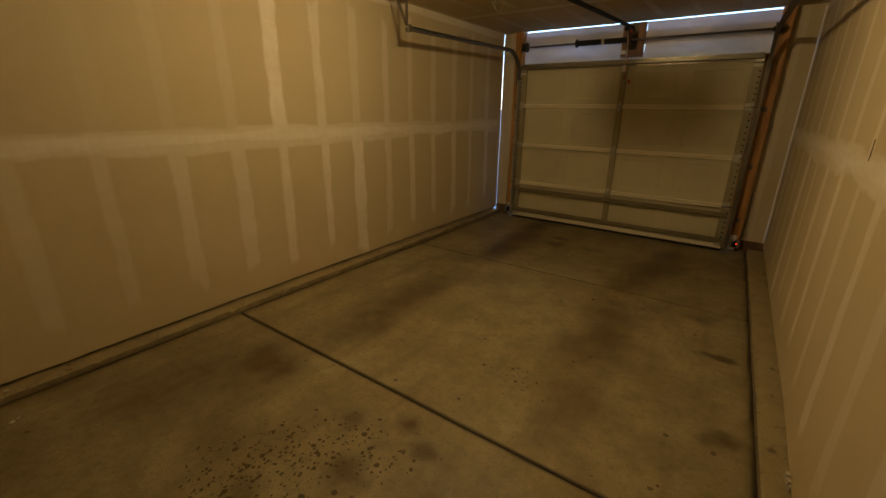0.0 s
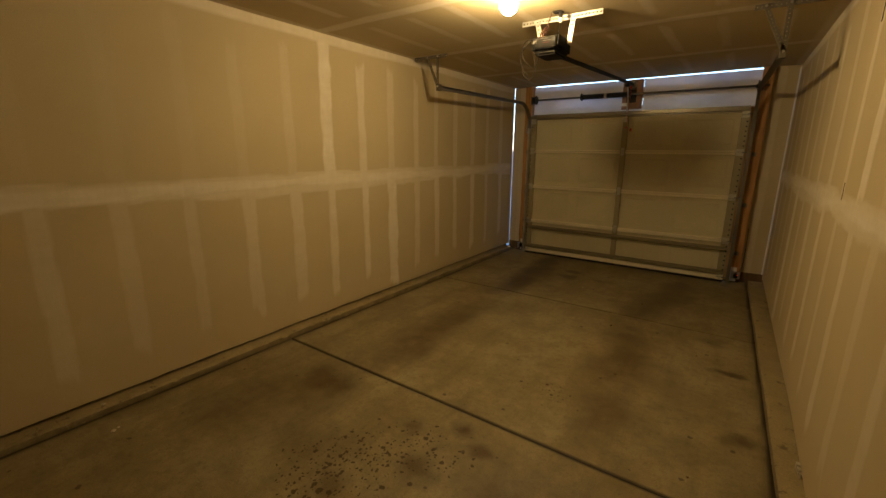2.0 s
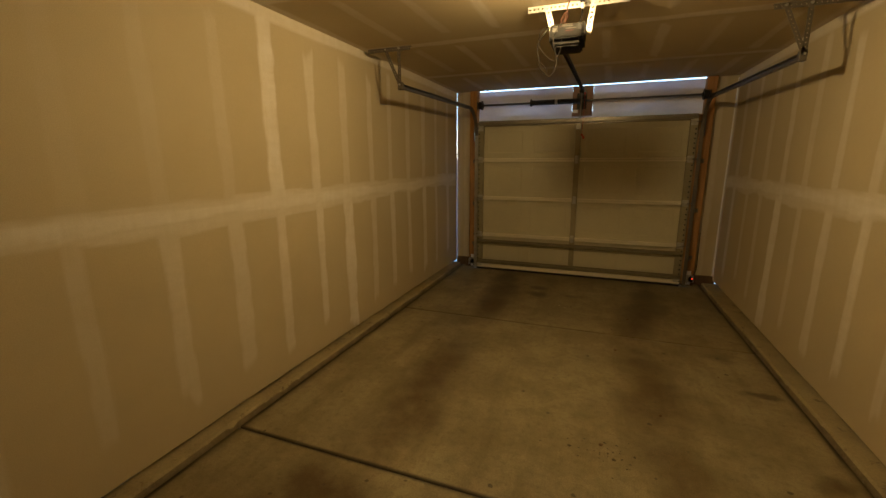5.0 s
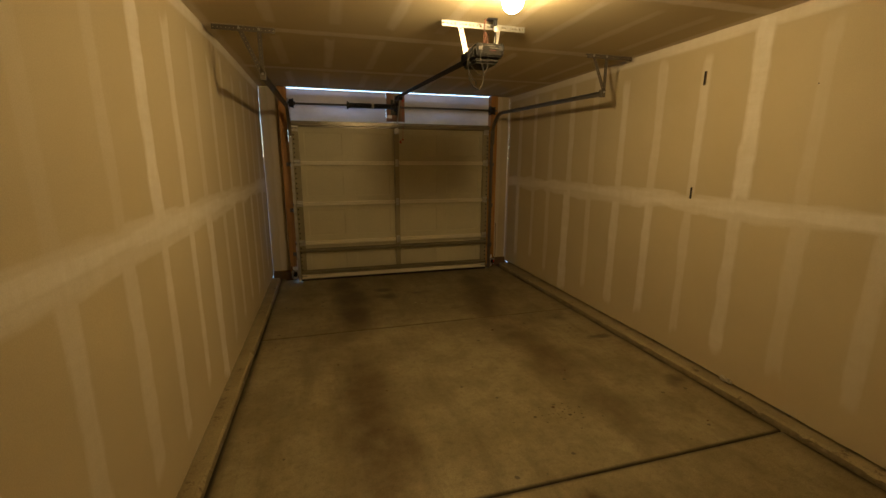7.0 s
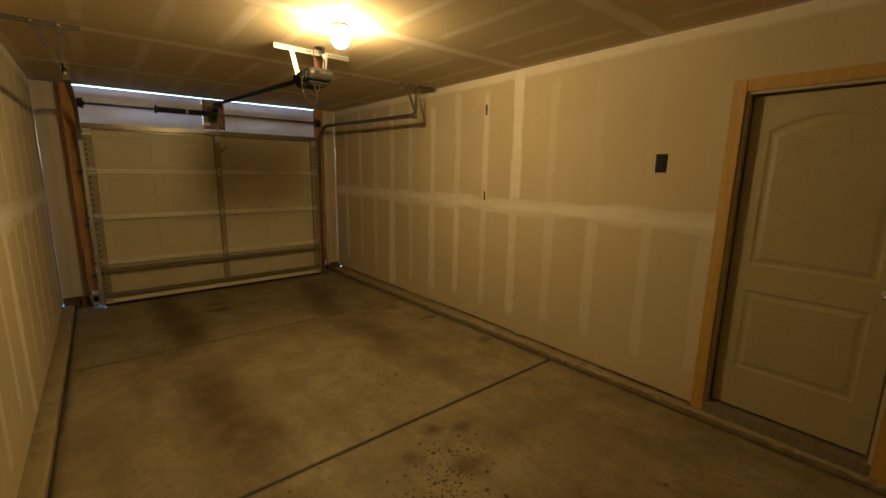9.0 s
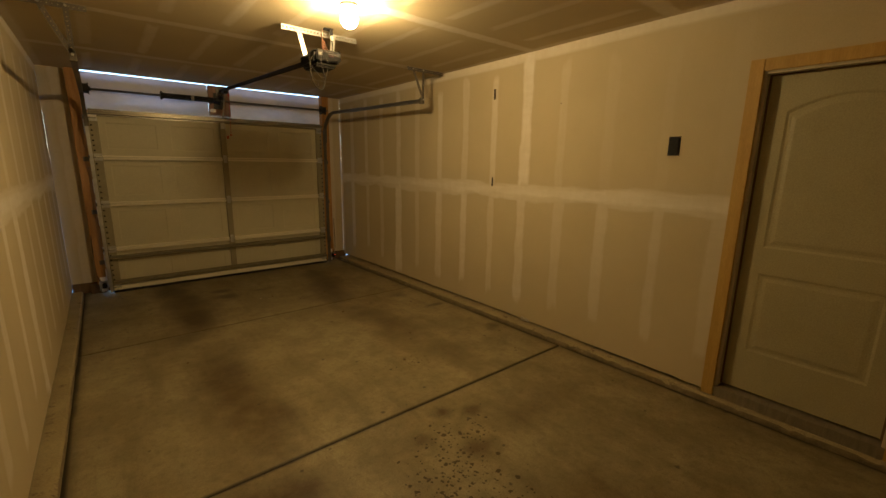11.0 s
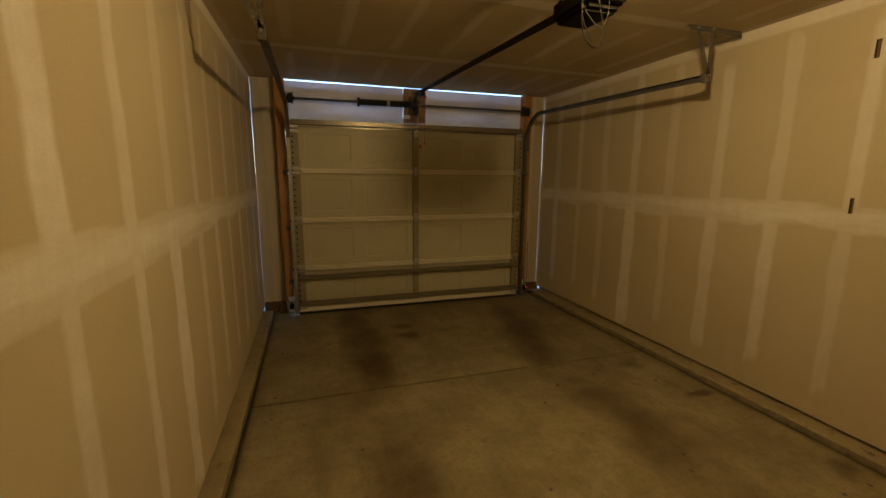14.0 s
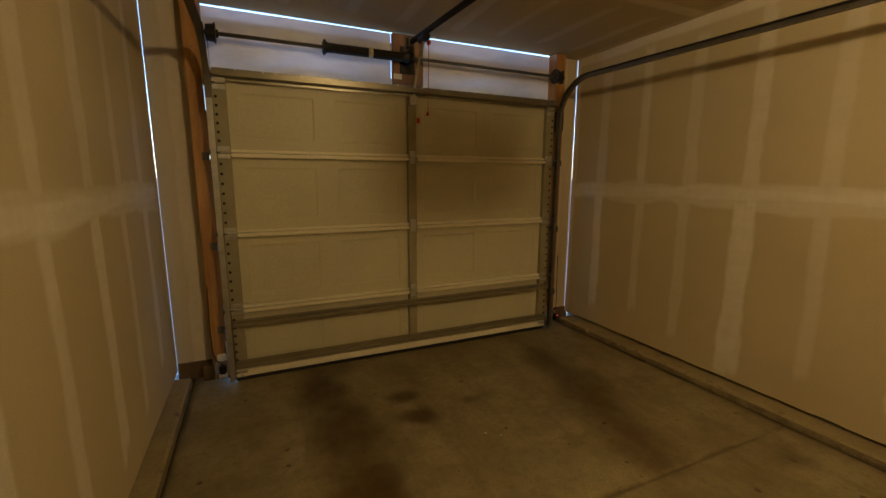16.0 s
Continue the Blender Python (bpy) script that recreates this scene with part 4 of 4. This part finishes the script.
for s, x in ((-1, -2.705), (1, 0.075)):
    d = bmesh.new()
    drum(d, (x, SH_Y, SH_Z), (x + 0.045 * -s, SH_Y, SH_Z), 0.048, 0.054, segs=24)
    drum(d, (x + 0.045 * -s, SH_Y, SH_Z), (x + 0.055 * -s, SH_Y, SH_Z), 0.062, segs=24)
    drum(d, (x + s * 0.006, SH_Y, SH_Z), (x - 0.07 * s, SH_Y, SH_Z), 0.024, segs=16)
    part("cable_drum", moved(d, sl), M_BLACK, spring, "black cast cable drum")
    e = bmesh.new()
    block(e, x + s * 0.012, x + s * 0.017, SH_Y - 0.04, 5.671, SH_Z - 0.06, SH_Z + 0.05, 0.002)
    part("end_bearing", moved(e, sl), M_BLACK, spring)
    cx = x - s * 0.005
    part("lift_cable", moved(tube([(cx, SH_Y + 0.01, SH_Z - 0.03), (cx, DOOR_Y + 0.03, 1.2), (cx - s * 0.015, DOOR_Y - 0.014, 0.09)], 0.002, segs=6, steps=4), sl), M_DULL, spring, "thin steel lift cable")

# ---- door opener ----
OP_X, OP_Y, OP_Z = -1.265, 2.49, 2.28
opener = thing("garage_door_opener", (OP_X, OP_Y + 0.15, OP_Z), "black ceiling-hung garage door opener with grey control panel", "door opener")
ol = Matrix.Translation((-OP_X, -OP_Y - 0.15, -OP_Z))
case = bmesh.new()
block(case, OP_X - 0.098, OP_X + 0.098, OP_Y + 0.02, OP_Y + 0.31, OP_Z + 0.012, OP_Z + 0.115, 0.022, 3)
block(case, OP_X - 0.085, OP_X + 0.085, OP_Y + 0.05, OP_Y + 0.28, OP_Z, OP_Z + 0.03, 0.012, 2)
part("housing", moved(case, ol), M_BODY, opener, "black plastic housing")
end = bmesh.new()
block(end, OP_X - 0.09, OP_X + 0.09, OP_Y, OP_Y + 0.03, OP_Z + 0.035, OP_Z + 0.112, 0.008, 2)
panel = part("control_panel", moved(end, ol), M_PANEL, opener, "pale grey end panel")
for x0, x1, z0, z1, mt in ((-0.02, 0.04, 0.095, 0.099, M_PRINT), (0.0, 0.06, 0.082, 0.086, M_PRINT), (0.0, 0.045, 0.07, 0.073, M_DEEPRED), (0.065, 0.09, 0.075, 0.1, M_DARK), (-0.075, -0.045, 0.07, 0.1, M_PRINT)):
    part("print_mark", moved(box(OP_X + x0, OP_X + x1, OP_Y - 0.0015, OP_Y + 0.004, OP_Z + z0, OP_Z + z1), ol), mt, panel)
lens = bmesh.new()
block(lens, OP_X + 0.085, OP_X + 0.106, OP_Y + 0.01, OP_Y + 0.2, OP_Z + 0.04, OP_Z + 0.125, 0.01, 2)
part("side_cover", moved(lens, ol), M_BODY, opener)
rail_a, rail_b = (OP_X - 0.05, OP_Y + 0.28, OP_Z + 0.06), (-1.325, 5.70, 2.462)
hw, hh, th = 0.012, 0.015, 0.003
rp = [(-hw, -hh), (-0.005, -hh), (-0.005, -hh + th), (-hw + th, -hh + th), (-hw + th, hh - th), (hw - th, hh - th), (hw - th, -hh + th), (0.005, -hh + th), (0.005, -hh), (hw, -hh), (hw, hh), (-hw, hh)]
rl = sweep(bmesh.new(), [rail_a, rail_b], rp, (1, 0, 0))
bmesh.ops.recalc_face_normals(rl, faces=rl.faces)
part("rail", moved(rl, ol), M_RAIL, opener, "long dark steel drive rail")
hb = bmesh.new()
block(hb, -1.352, -1.298, 5.68, 5.739, 2.425, 2.50, 0.004)
block(hb, -1.365, -1.285, 5.733, 5.7385, 2.40, 2.515, 0.002)
part("header_bracket", moved(hb, ol), M_DULL, opener, "steel header bracket")
tr = bmesh.new()
ty = 5.42
tz = rail_a[2] + (rail_b[2] - rail_a[2]) * (ty - rail_a[1]) / (rail_b[1] - rail_a[1])
block(tr, -1.352, -1.30, ty - 0.06, ty + 0.06, tz - 0.055, tz - 0.018, 0.006)
part("trolley", moved(tr, ol), M_BLACK, opener)
part("door_arm", moved(sweep(bmesh.new(), smooth_path([(-1.326, ty, tz - 0.05), (-1.33, ty + 0.08, tz - 0.16), (-1.34, DOOR_Y - 0.03, 2.12), (-1.345, DOOR_Y - 0.02, 2.015)], 6), [(-0.009, -0.003), (0.009, -0.003), (0.009, 0.003), (-0.009, 0.003)], (1, 0, 0)), ol), M_GALV, opener, "bent steel door arm")
part("release_cord", moved(tube([(-1.29, ty, tz - 0.05), (-1.288, ty + 0.003, tz - 0.2), (-1.296, ty, 1.91)], 0.0025, segs=6), ol), M_RED, opener, "thin red release cord")
kn = bmesh.new()
drum(kn, (-1.296, ty, 1.915), (-1.296, ty, 1.89), 0.007, 0.014, segs=10)
part("release_knob", moved(kn, ol), M_RED, opener, "red release knob")
part("upper_knob", moved(box(-1.30, -1.276, ty - 0.012, ty + 0.012, tz - 0.075, tz - 0.045, 0.005), ol), M_RED, opener)

TOP = over(2.72)
mount = thing("opener_mount", (-1.22, 2.72, TOP), "bright punched steel angle carrying the opener from the ceiling", "mounting bracket")
ml = Matrix.Translation((1.22, -2.72, -TOP))
part("ceiling_angle", moved(perforated(0.6, 0.036, 0.026, 0.0065), ml @ along((-1.525, 2.70, TOP - 0.024), (-0.925, 2.70, TOP - 0.024), (0, -1, 0))), M_GALV, mount, "shiny punched angle")
part("angle_flange", moved(box(-1.525, -0.925, 2.70, 2.735, TOP - 0.008, TOP - 0.006), ml), M_GALV, mount)
for xa, xb in ((-1.405, -1.355), (-1.125, -1.15)):
    m = along((xb, 2.694, OP_Z + 0.09), (xa, 2.694, TOP - 0.012), (0, -1, 0))
    ln = (Vector((xb, 0, OP_Z + 0.09)) - Vector((xa, 0, TOP - 0.012))).length
    part("strap", moved(perforated(ln, 0.034, 0.026, 0.0065), ml @ m), M_GALV, mount, "shiny punched strap")
for x, z in ((-1.405, TOP - 0.024), (-1.125, TOP - 0.024), (-1.355, OP_Z + 0.1), (-1.15, OP_Z + 0.1)):
    part("bolt", moved(drum(bmesh.new(), (x, 2.697, z), (x, 2.684, z), 0.009, segs=6), ml), M_GALV, mount)

outlet = thing("ceiling_outlet", (-1.21, 2.6, TOP), "ceiling outlet box with a plugged-in opener cord", "electrical outlet")
ul = Matrix.Translation((1.21, -2.6, -TOP))
part("box_rim", moved(box(-1.245, -1.175, 2.58, 2.635, TOP - 0.012, TOP - 0.003, 0.003), ul), M_DARK, outlet, "dark open box rim")
part("plug", moved(drum(bmesh.new(), (-1.19, 2.6, TOP - 0.012), (-1.185, 2.598, TOP - 0.05), 0.015, 0.012, segs=12), ul), M_DARK, outlet)
part("plug_collar", moved(drum(bmesh.new(), (-1.185, 2.598, TOP - 0.05), (-1.184, 2.596, TOP - 0.082), 0.0105, segs=12), ul), M_WHITE, outlet, "white plug collar")
part("power_cord", moved(tube([(-1.184, 2.596, TOP - 0.08), (-1.19, 2.58, 2.42), (-1.235, 2.56, 2.40), (-1.25, 2.54, 2.395)], 0.0045), ul), M_WIRE, outlet)
part("box_wire", moved(tube([(-1.255, 2.6, TOP - 0.012), (-1.27, 2.585, 2.5), (-1.262, 2.57, 2.45), (-1.285, 2.55, 2.41)], 0.004), ul), M_COPPER, outlet)

wires = thing("bell_wires", (OP_X, OP_Y, 2.39), "loose looped low-voltage wires hanging from the opener", "wire")
vl = Matrix.Translation((-OP_X, -OP_Y, -2.39))
part("long_loop", moved(tube([(-1.28, 2.50, 2.39), (-1.35, 2.47, 2.37), (-1.415, 2.465, 2.29), (-1.4, 2.475, 2.16), (-1.34, 2.47, 2.105), (-1.305, 2.475, 2.18), (-1.33, 2.48, 2.32), (-1.27, 2.5, 2.42), (-1.26, 2.55, 2.47)], 0.0026), vl), M_WIRE, wires)
part("short_loop", moved(tube([(-1.30, 2.49, 2.37), (-1.38, 2.48, 2.375), (-1.415, 2.485, 2.33), (-1.4, 2.48, 2.26), (-1.33, 2.47, 2.19), (-1.29, 2.47, 2.23), (-1.28, 2.475, 2.33)], 0.0022), vl), M_WIRE, wires)
part("hanging_end", moved(tube([(-1.37, 2.48, 2.36), (-1.42, 2.47, 2.28), (-1.40, 2.47, 2.19), (-1.365, 2.47, 2.15), (-1.362, 2.47, 2.125)], 0.0022), vl), M_WIRE, wires)
for n in range(3):
    part("coloured_pair", moved(tube([(-1.262 - 0.008 * n, 2.56, 2.47), (-1.27 - 0.012 * n, 2.53, 2.43), (-1.262 - 0.016 * n, 2.49, 2.375)], 0.0028), vl), M_COPPER, wires, "red and white wire pair")

# ---- bulb ----
lamp = thing("ceiling_light", (BULB[0], BULB[1], TOP), "lit bare bulb in a white porcelain ceiling holder", "ceiling light")
bl = Matrix.Translation((-BULB[0], -BULB[1], -TOP))
hold = bmesh.new()
drum(hold, (*BULB[:2], TOP - 0.003), (*BULB[:2], TOP - 0.018), 0.058, 0.05, segs=28)
drum(hold, (*BULB[:2], TOP - 0.018), (*BULB[:2], TOP - 0.036), 0.03, 0.022, segs=24)
part("holder", moved(hold, bl), M_PORCELAIN, lamp, "white porcelain holder", True)
ball = bmesh.new()
bmesh.ops.create_uvsphere(ball, u_segments=28, v_segments=18, radius=0.056, matrix=Matrix.Translation(BULB))
for v in ball.verts:
    up = (v.co.z - BULB[2]) / 0.056
    if up > 0.3:
        k = 1 - 0.45 * min(1, (up - 0.3))
        v.co.x, v.co.y = BULB[0] + (v.co.x - BULB[0]) * k, BULB[1] + (v.co.y - BULB[1]) * k
part("bulb", moved(ball, bl), M_BULB, lamp, "glowing bulb", True)

# ---- entry door ----
Y0, Y1, Z0, Z1 = ENTRY
entry = thing("door_1", (RIGHT, (Y0 + Y1) / 2, Z0), "closed beige two-panel arch-top entry door in amber pine casing", "door", kind="structure")
el = Matrix.Translation((-RIGHT, -(Y0 + Y1) / 2, -Z0))
LEAF_X = RIGHT + 0.062
ly0, ly1, lz0, lz1 = Y0 + 0.022, Y1 - 0.022, Z0 + 0.022, Z1 - 0.022


def moulded(y0, y1, z0, z1, arch):
    """A panel: a sunk moulding round a raised field, with a rounded head when arch is set."""
    bm = bmesh.new()
    n = 24
    rings = []
    for inset, depth in ((0.0, 0.0), (0.014, 0.006), (0.028, 0.006), (0.05, 0.001)):
        a, b, c, d = y0 + inset, y1 - inset, z0 + inset, z1 - inset
        pts = [(a, c), (b, c)]
        for k in range(n + 1):
            u = k / n
            y = b + (a - b) * u
            pts.append((y, d - (arch * (2 * u - 1) ** 2 if arch else 0)))
        rings.append([bm.verts.new((LEAF_X + depth, y, z)) for y, z in pts])
    for r0, r1 in zip(rings, rings[1:]):
        k = len(r0)
        for i in range(k):
            bm.faces.new((r0[i], r0[(i + 1) % k], r1[(i + 1) % k], r1[i]))
    bm.faces.new(rings[-1])
    bmesh.ops.recalc_face_normals(bm, faces=bm.faces)
    return bm


leaf = part("leaf", moved(box(LEAF_X + 0.0095, LEAF_X + 0.045, ly0, ly1, lz0, lz1), el), M_ENTRY, entry, "beige pressed door leaf")
pans = ((ly0 + 0.105, ly1 - 0.105, 1.105, 2.01, 0.085), (ly0 + 0.105, ly1 - 0.105, 0.41, 0.94, 0.0))
for y0, y1, z0, z1, arch in pans:
    part("door_panel", moved(moulded(y0, y1, z0, z1, arch), el), M_ENTRY, leaf)
# the flat stiles and rails round the panels
frame_bm = bmesh.new()
for a, b, c, d in ((ly0, pans[0][0], lz0, lz1), (pans[0][1], ly1, lz0, lz1), (pans[0][0], pans[0][1], lz0, pans[1][2]), (pans[0][0], pans[0][1], pans[1][3], pans[0][2])):
    block(frame_bm, LEAF_X, LEAF_X + 0.0095, a, b, c, d)
y0, y1, z0, z1, arch = pans[0]
last = None
for k in range(25):
    u = k / 24
    y = y1 + (y0 - y1) * u
    pair = [frame_bm.verts.new((LEAF_X, y, z1 - arch * (2 * u - 1) ** 2)), frame_bm.verts.new((LEAF_X, y, lz1))]
    if last:
        frame_bm.faces.new((last[0], pair[0], pair[1], last[1]))
    last = pair
part("leaf_face", moved(frame_bm, el), M_ENTRY, leaf)
for a, b, c, d in ((Y1 - 0.02, Y1, Z0, Z1), (Y0, Y0 + 0.02, Z0, Z1), (Y0, Y1, Z1 - 0.02, Z1)):
    part("jamb", moved(box(RIGHT + 0.002, RIGHT + 0.14, a, b, c, d, 0.001), el), M_JAMBPAINT, entry)
for a, b, c, d in ((Y1 - 0.032, Y1 - 0.02, Z0 + 0.02, Z1 - 0.02), (Y0 + 0.02, Y0 + 0.032, Z0 + 0.02, Z1 - 0.02), (Y0 + 0.02, Y1 - 0.02, Z1 - 0.03, Z1 - 0.02)):
    part("weatherstrip", moved(box(LEAF_X - 0.012, LEAF_X - 0.002, a, b, c, d, 0.002), el), M_STUD, entry)
for a, b, c, d in ((Y1 - 0.004, Y1 + 0.07, 0.05, Z1 + 0.066), (Y0 - 0.07, Y0 + 0.004, 0.05, Z1 + 0.066), (Y0 + 0.004, Y1 - 0.004, Z1 - 0.004, Z1 + 0.066)):
    cs = bmesh.new()
    block(cs, RIGHT - 0.016, RIGHT + 0.001, a, b, c, d, 0.004, 2)
    part("casing", moved(cs, el), M_CASING, entry, "amber pine casing")
part("sill", moved(box(RIGHT - 0.012, LEAF_X + 0.04, Y0 + 0.004, Y1 - 0.004, 0.046, Z0 + 0.006, 0.004, 2), el), M_SILL, entry, "scuffed metal door sill")
kb = bmesh.new()
KY, KZ = -0.502, 1.045
drum(kb, (LEAF_X, KY, KZ), (LEAF_X - 0.012, KY, KZ), 0.032, segs=24)
drum(kb, (LEAF_X - 0.012, KY, KZ), (LEAF_X - 0.04, KY, KZ), 0.011, segs=16)
bmesh.ops.create_uvsphere(kb, u_segments=20, v_segments=12, radius=0.027, matrix=Matrix.Translation((LEAF_X - 0.055, KY, KZ)) @ Matrix.Diagonal((0.75, 1, 1, 1)))
part("door_knob", moved(kb, el), M_KNOB, entry, "satin nickel knob", True)
part("latch_edge", moved(box(LEAF_X + 0.001, LEAF_X + 0.04, ly0 - 0.003, ly0 - 0.0005, KZ - 0.03, KZ + 0.03), el), M_KNOB, entry)
tagged(part("wall_behind_door", box(RIGHT + 0.145, RIGHT + 0.16, Y0 - 0.1, Y1 + 0.1, -0.05, CEIL), M_STUD), "plain board closing the opening behind the door", "wall", kind="structure")

# ---- small things on the walls ----
def wall_pocket(y0, y1, z0, z1, name, label, deep, rim):
    """An open box let into the east wall."""
    t = thing(name, (RIGHT, (y0 + y1) / 2, z0), label, "wall cut-out", "cut-outs in the wall" if rim == 0 else "")
    pl = Matrix.Translation((-RIGHT, -(y0 + y1) / 2, -z0))
    b = bmesh.new()
    e = 0.002
    block(b, RIGHT + deep, RIGHT + deep + 0.003, y0 - e, y1 + e, z0 - e, z1 + e)
    for q in ((y0 - e, y0, z0 - e, z1 + e), (y1, y1 + e, z0 - e, z1 + e), (y0, y1, z0 - e, z0), (y0, y1, z1, z1 + e)):
        block(b, RIGHT - 0.0015 if rim else RIGHT + 0.001, RIGHT + deep, *q)
    part("box_shell", moved(b, pl), M_RUBBER, t)
    return t, pl


for q in SLOTS:
    wall_pocket(*q, "wall_slot", "narrow black slot cut through the drywall", 0.05, 0)
t, pl = wall_pocket(*BOX, "wall_control", "dark grey wall control box set in drywall", 0.02, 1)
face = bmesh.new()
block(face, RIGHT - 0.01, RIGHT + 0.012, BOX[0] + 0.001, BOX[1] - 0.001, BOX[2] + 0.003, BOX[3] - 0.003, 0.008, 2)
part("face_plate", moved(face, pl), M_DARK, t, "dark grey face plate")
part("button", moved(box(RIGHT - 0.0125, RIGHT - 0.009, 0.687, 0.727, 1.712, 1.767, 0.0015), pl), M_DARK, t)
for x, y, z, s in ((LEFT - 0.055, 0.981, 2.06, 1), (RIGHT, 1.665, 2.106, -1), (LEFT - 0.055, 0.62, 2.03, 1)):
    nl = bmesh.new()
    drum(nl, (x + s * 0.0035, y, z), (x + s * 0.0075, y, z), 0.0045, segs=10)
    tagged(part("screw", nl, M_DULL), "small dark screw head standing in bare drywall", "screw", "stray screws")


def sensor(x, s, lit):
    t = thing("photo_eye_sensor", (x, 5.62, 0), "small door safety sensor on a bracket" + (", red light on" if lit else ""), "sensor", "door safety sensors")
    q = Matrix.Translation((-x, -5.62, 0))
    b = bmesh.new()
    block(b, x - 0.045, x + 0.05, 5.655, 5.659, 0.055, 0.15, 0.001)
    block(b, x - 0.045, x - 0.041, 5.58, 5.655, 0.055, 0.15, 0.001)
    part("bracket", moved(b, q), M_GALV, t)
    part("eye_body", moved(box(x - 0.02, x + 0.025, 5.59, 5.645, 0.075, 0.13, 0.008, 2), q), M_BODY, t)
    part("lens", moved(drum(bmesh.new(), (x + 0.002, 5.5895, 0.102), (x + 0.002, 5.583, 0.102), 0.016, segs=16), q), M_DARK, t)
    if lit:
        part("indicator", moved(drum(bmesh.new(), (x + 0.018, 5.589, 0.118), (x + 0.018, 5.585, 0.118), 0.004, segs=10), q), M_LED, t, "red light")
    part("lead", moved(tube([(x, 5.64, 0.13), (x + s * 0.05, 5.65, 0.2), (x + s * 0.06, 5.665, 0.4), (x + s * 0.055, 5.667, 0.7)], 0.003), q), M_WIRE, t)


sensor(TRACK_R + 0.075, 1, True)
sensor(TRACK_L - 0.06, -1, False)

# ---- crumbs and scraps ----
def scrap(x, y, z, size, seed, name="drywall_scrap", label="broken crumb of white gypsum board", mat=None):
    rng = random.Random(seed)
    bm = bmesh.new()
    bmesh.ops.create_icosphere(bm, subdivisions=2, radius=size)
    for v in bm.verts:
        v.co *= rng.uniform(0.7, 1.25)
        v.co.z *= 0.35
    lo = min(v.co.z for v in bm.verts)
    ob = part(name, bm, mat or M_SCRAP)
    ob.matrix_basis = Matrix.Translation((x, y, z - lo)) @ pose(0, 0, 0, 0, 0, rng.uniform(0, 360))
    return tagged(ob, label, "debris", "crumbs on the floor")


scrap(-2.775, 0.094, 0.0, 0.014, 1)
scrap(-2.79, 0.12, 0.0, 0.009, 2)
scrap(-3.045, 0.13, float(kerb_top(0.13)), 0.012, 3)
scrap(-1.37, 4.36, 0.0, 0.009, 7)
scrap(-1.3, 4.31, 0.0, 0.006, 8)
for n, (x, y) in enumerate(((-0.085, 3.16), (-0.546, 2.48), (-0.8, 3.38), (0.0, 1.65), (-1.24, 4.35), (-0.67, 4.16), (-1.97, 2.56), (-2.3, 3.05), (-0.9, 2.05), (-1.0, 4.09))):
    scrap(x, y, 0.001, 0.007 + 0.003 * (n % 3), 30 + n, "dirt_clod", "dark crumb of dried dirt on the slab", M_STUD)
torn = bmesh.new()
for n in range(4):
    a = 0.3 * n
    block(torn, RIGHT - 0.012 - 0.003 * n, RIGHT - 0.004, 1.87 + 0.02 * n, 1.885 + 0.024 * n, 0.068, 0.092 + 0.01 * (n % 2), 0.001)
tagged(part("torn_paper", torn, M_SCRAP), "torn curl of drywall paper at the board's foot", "paper scrap")
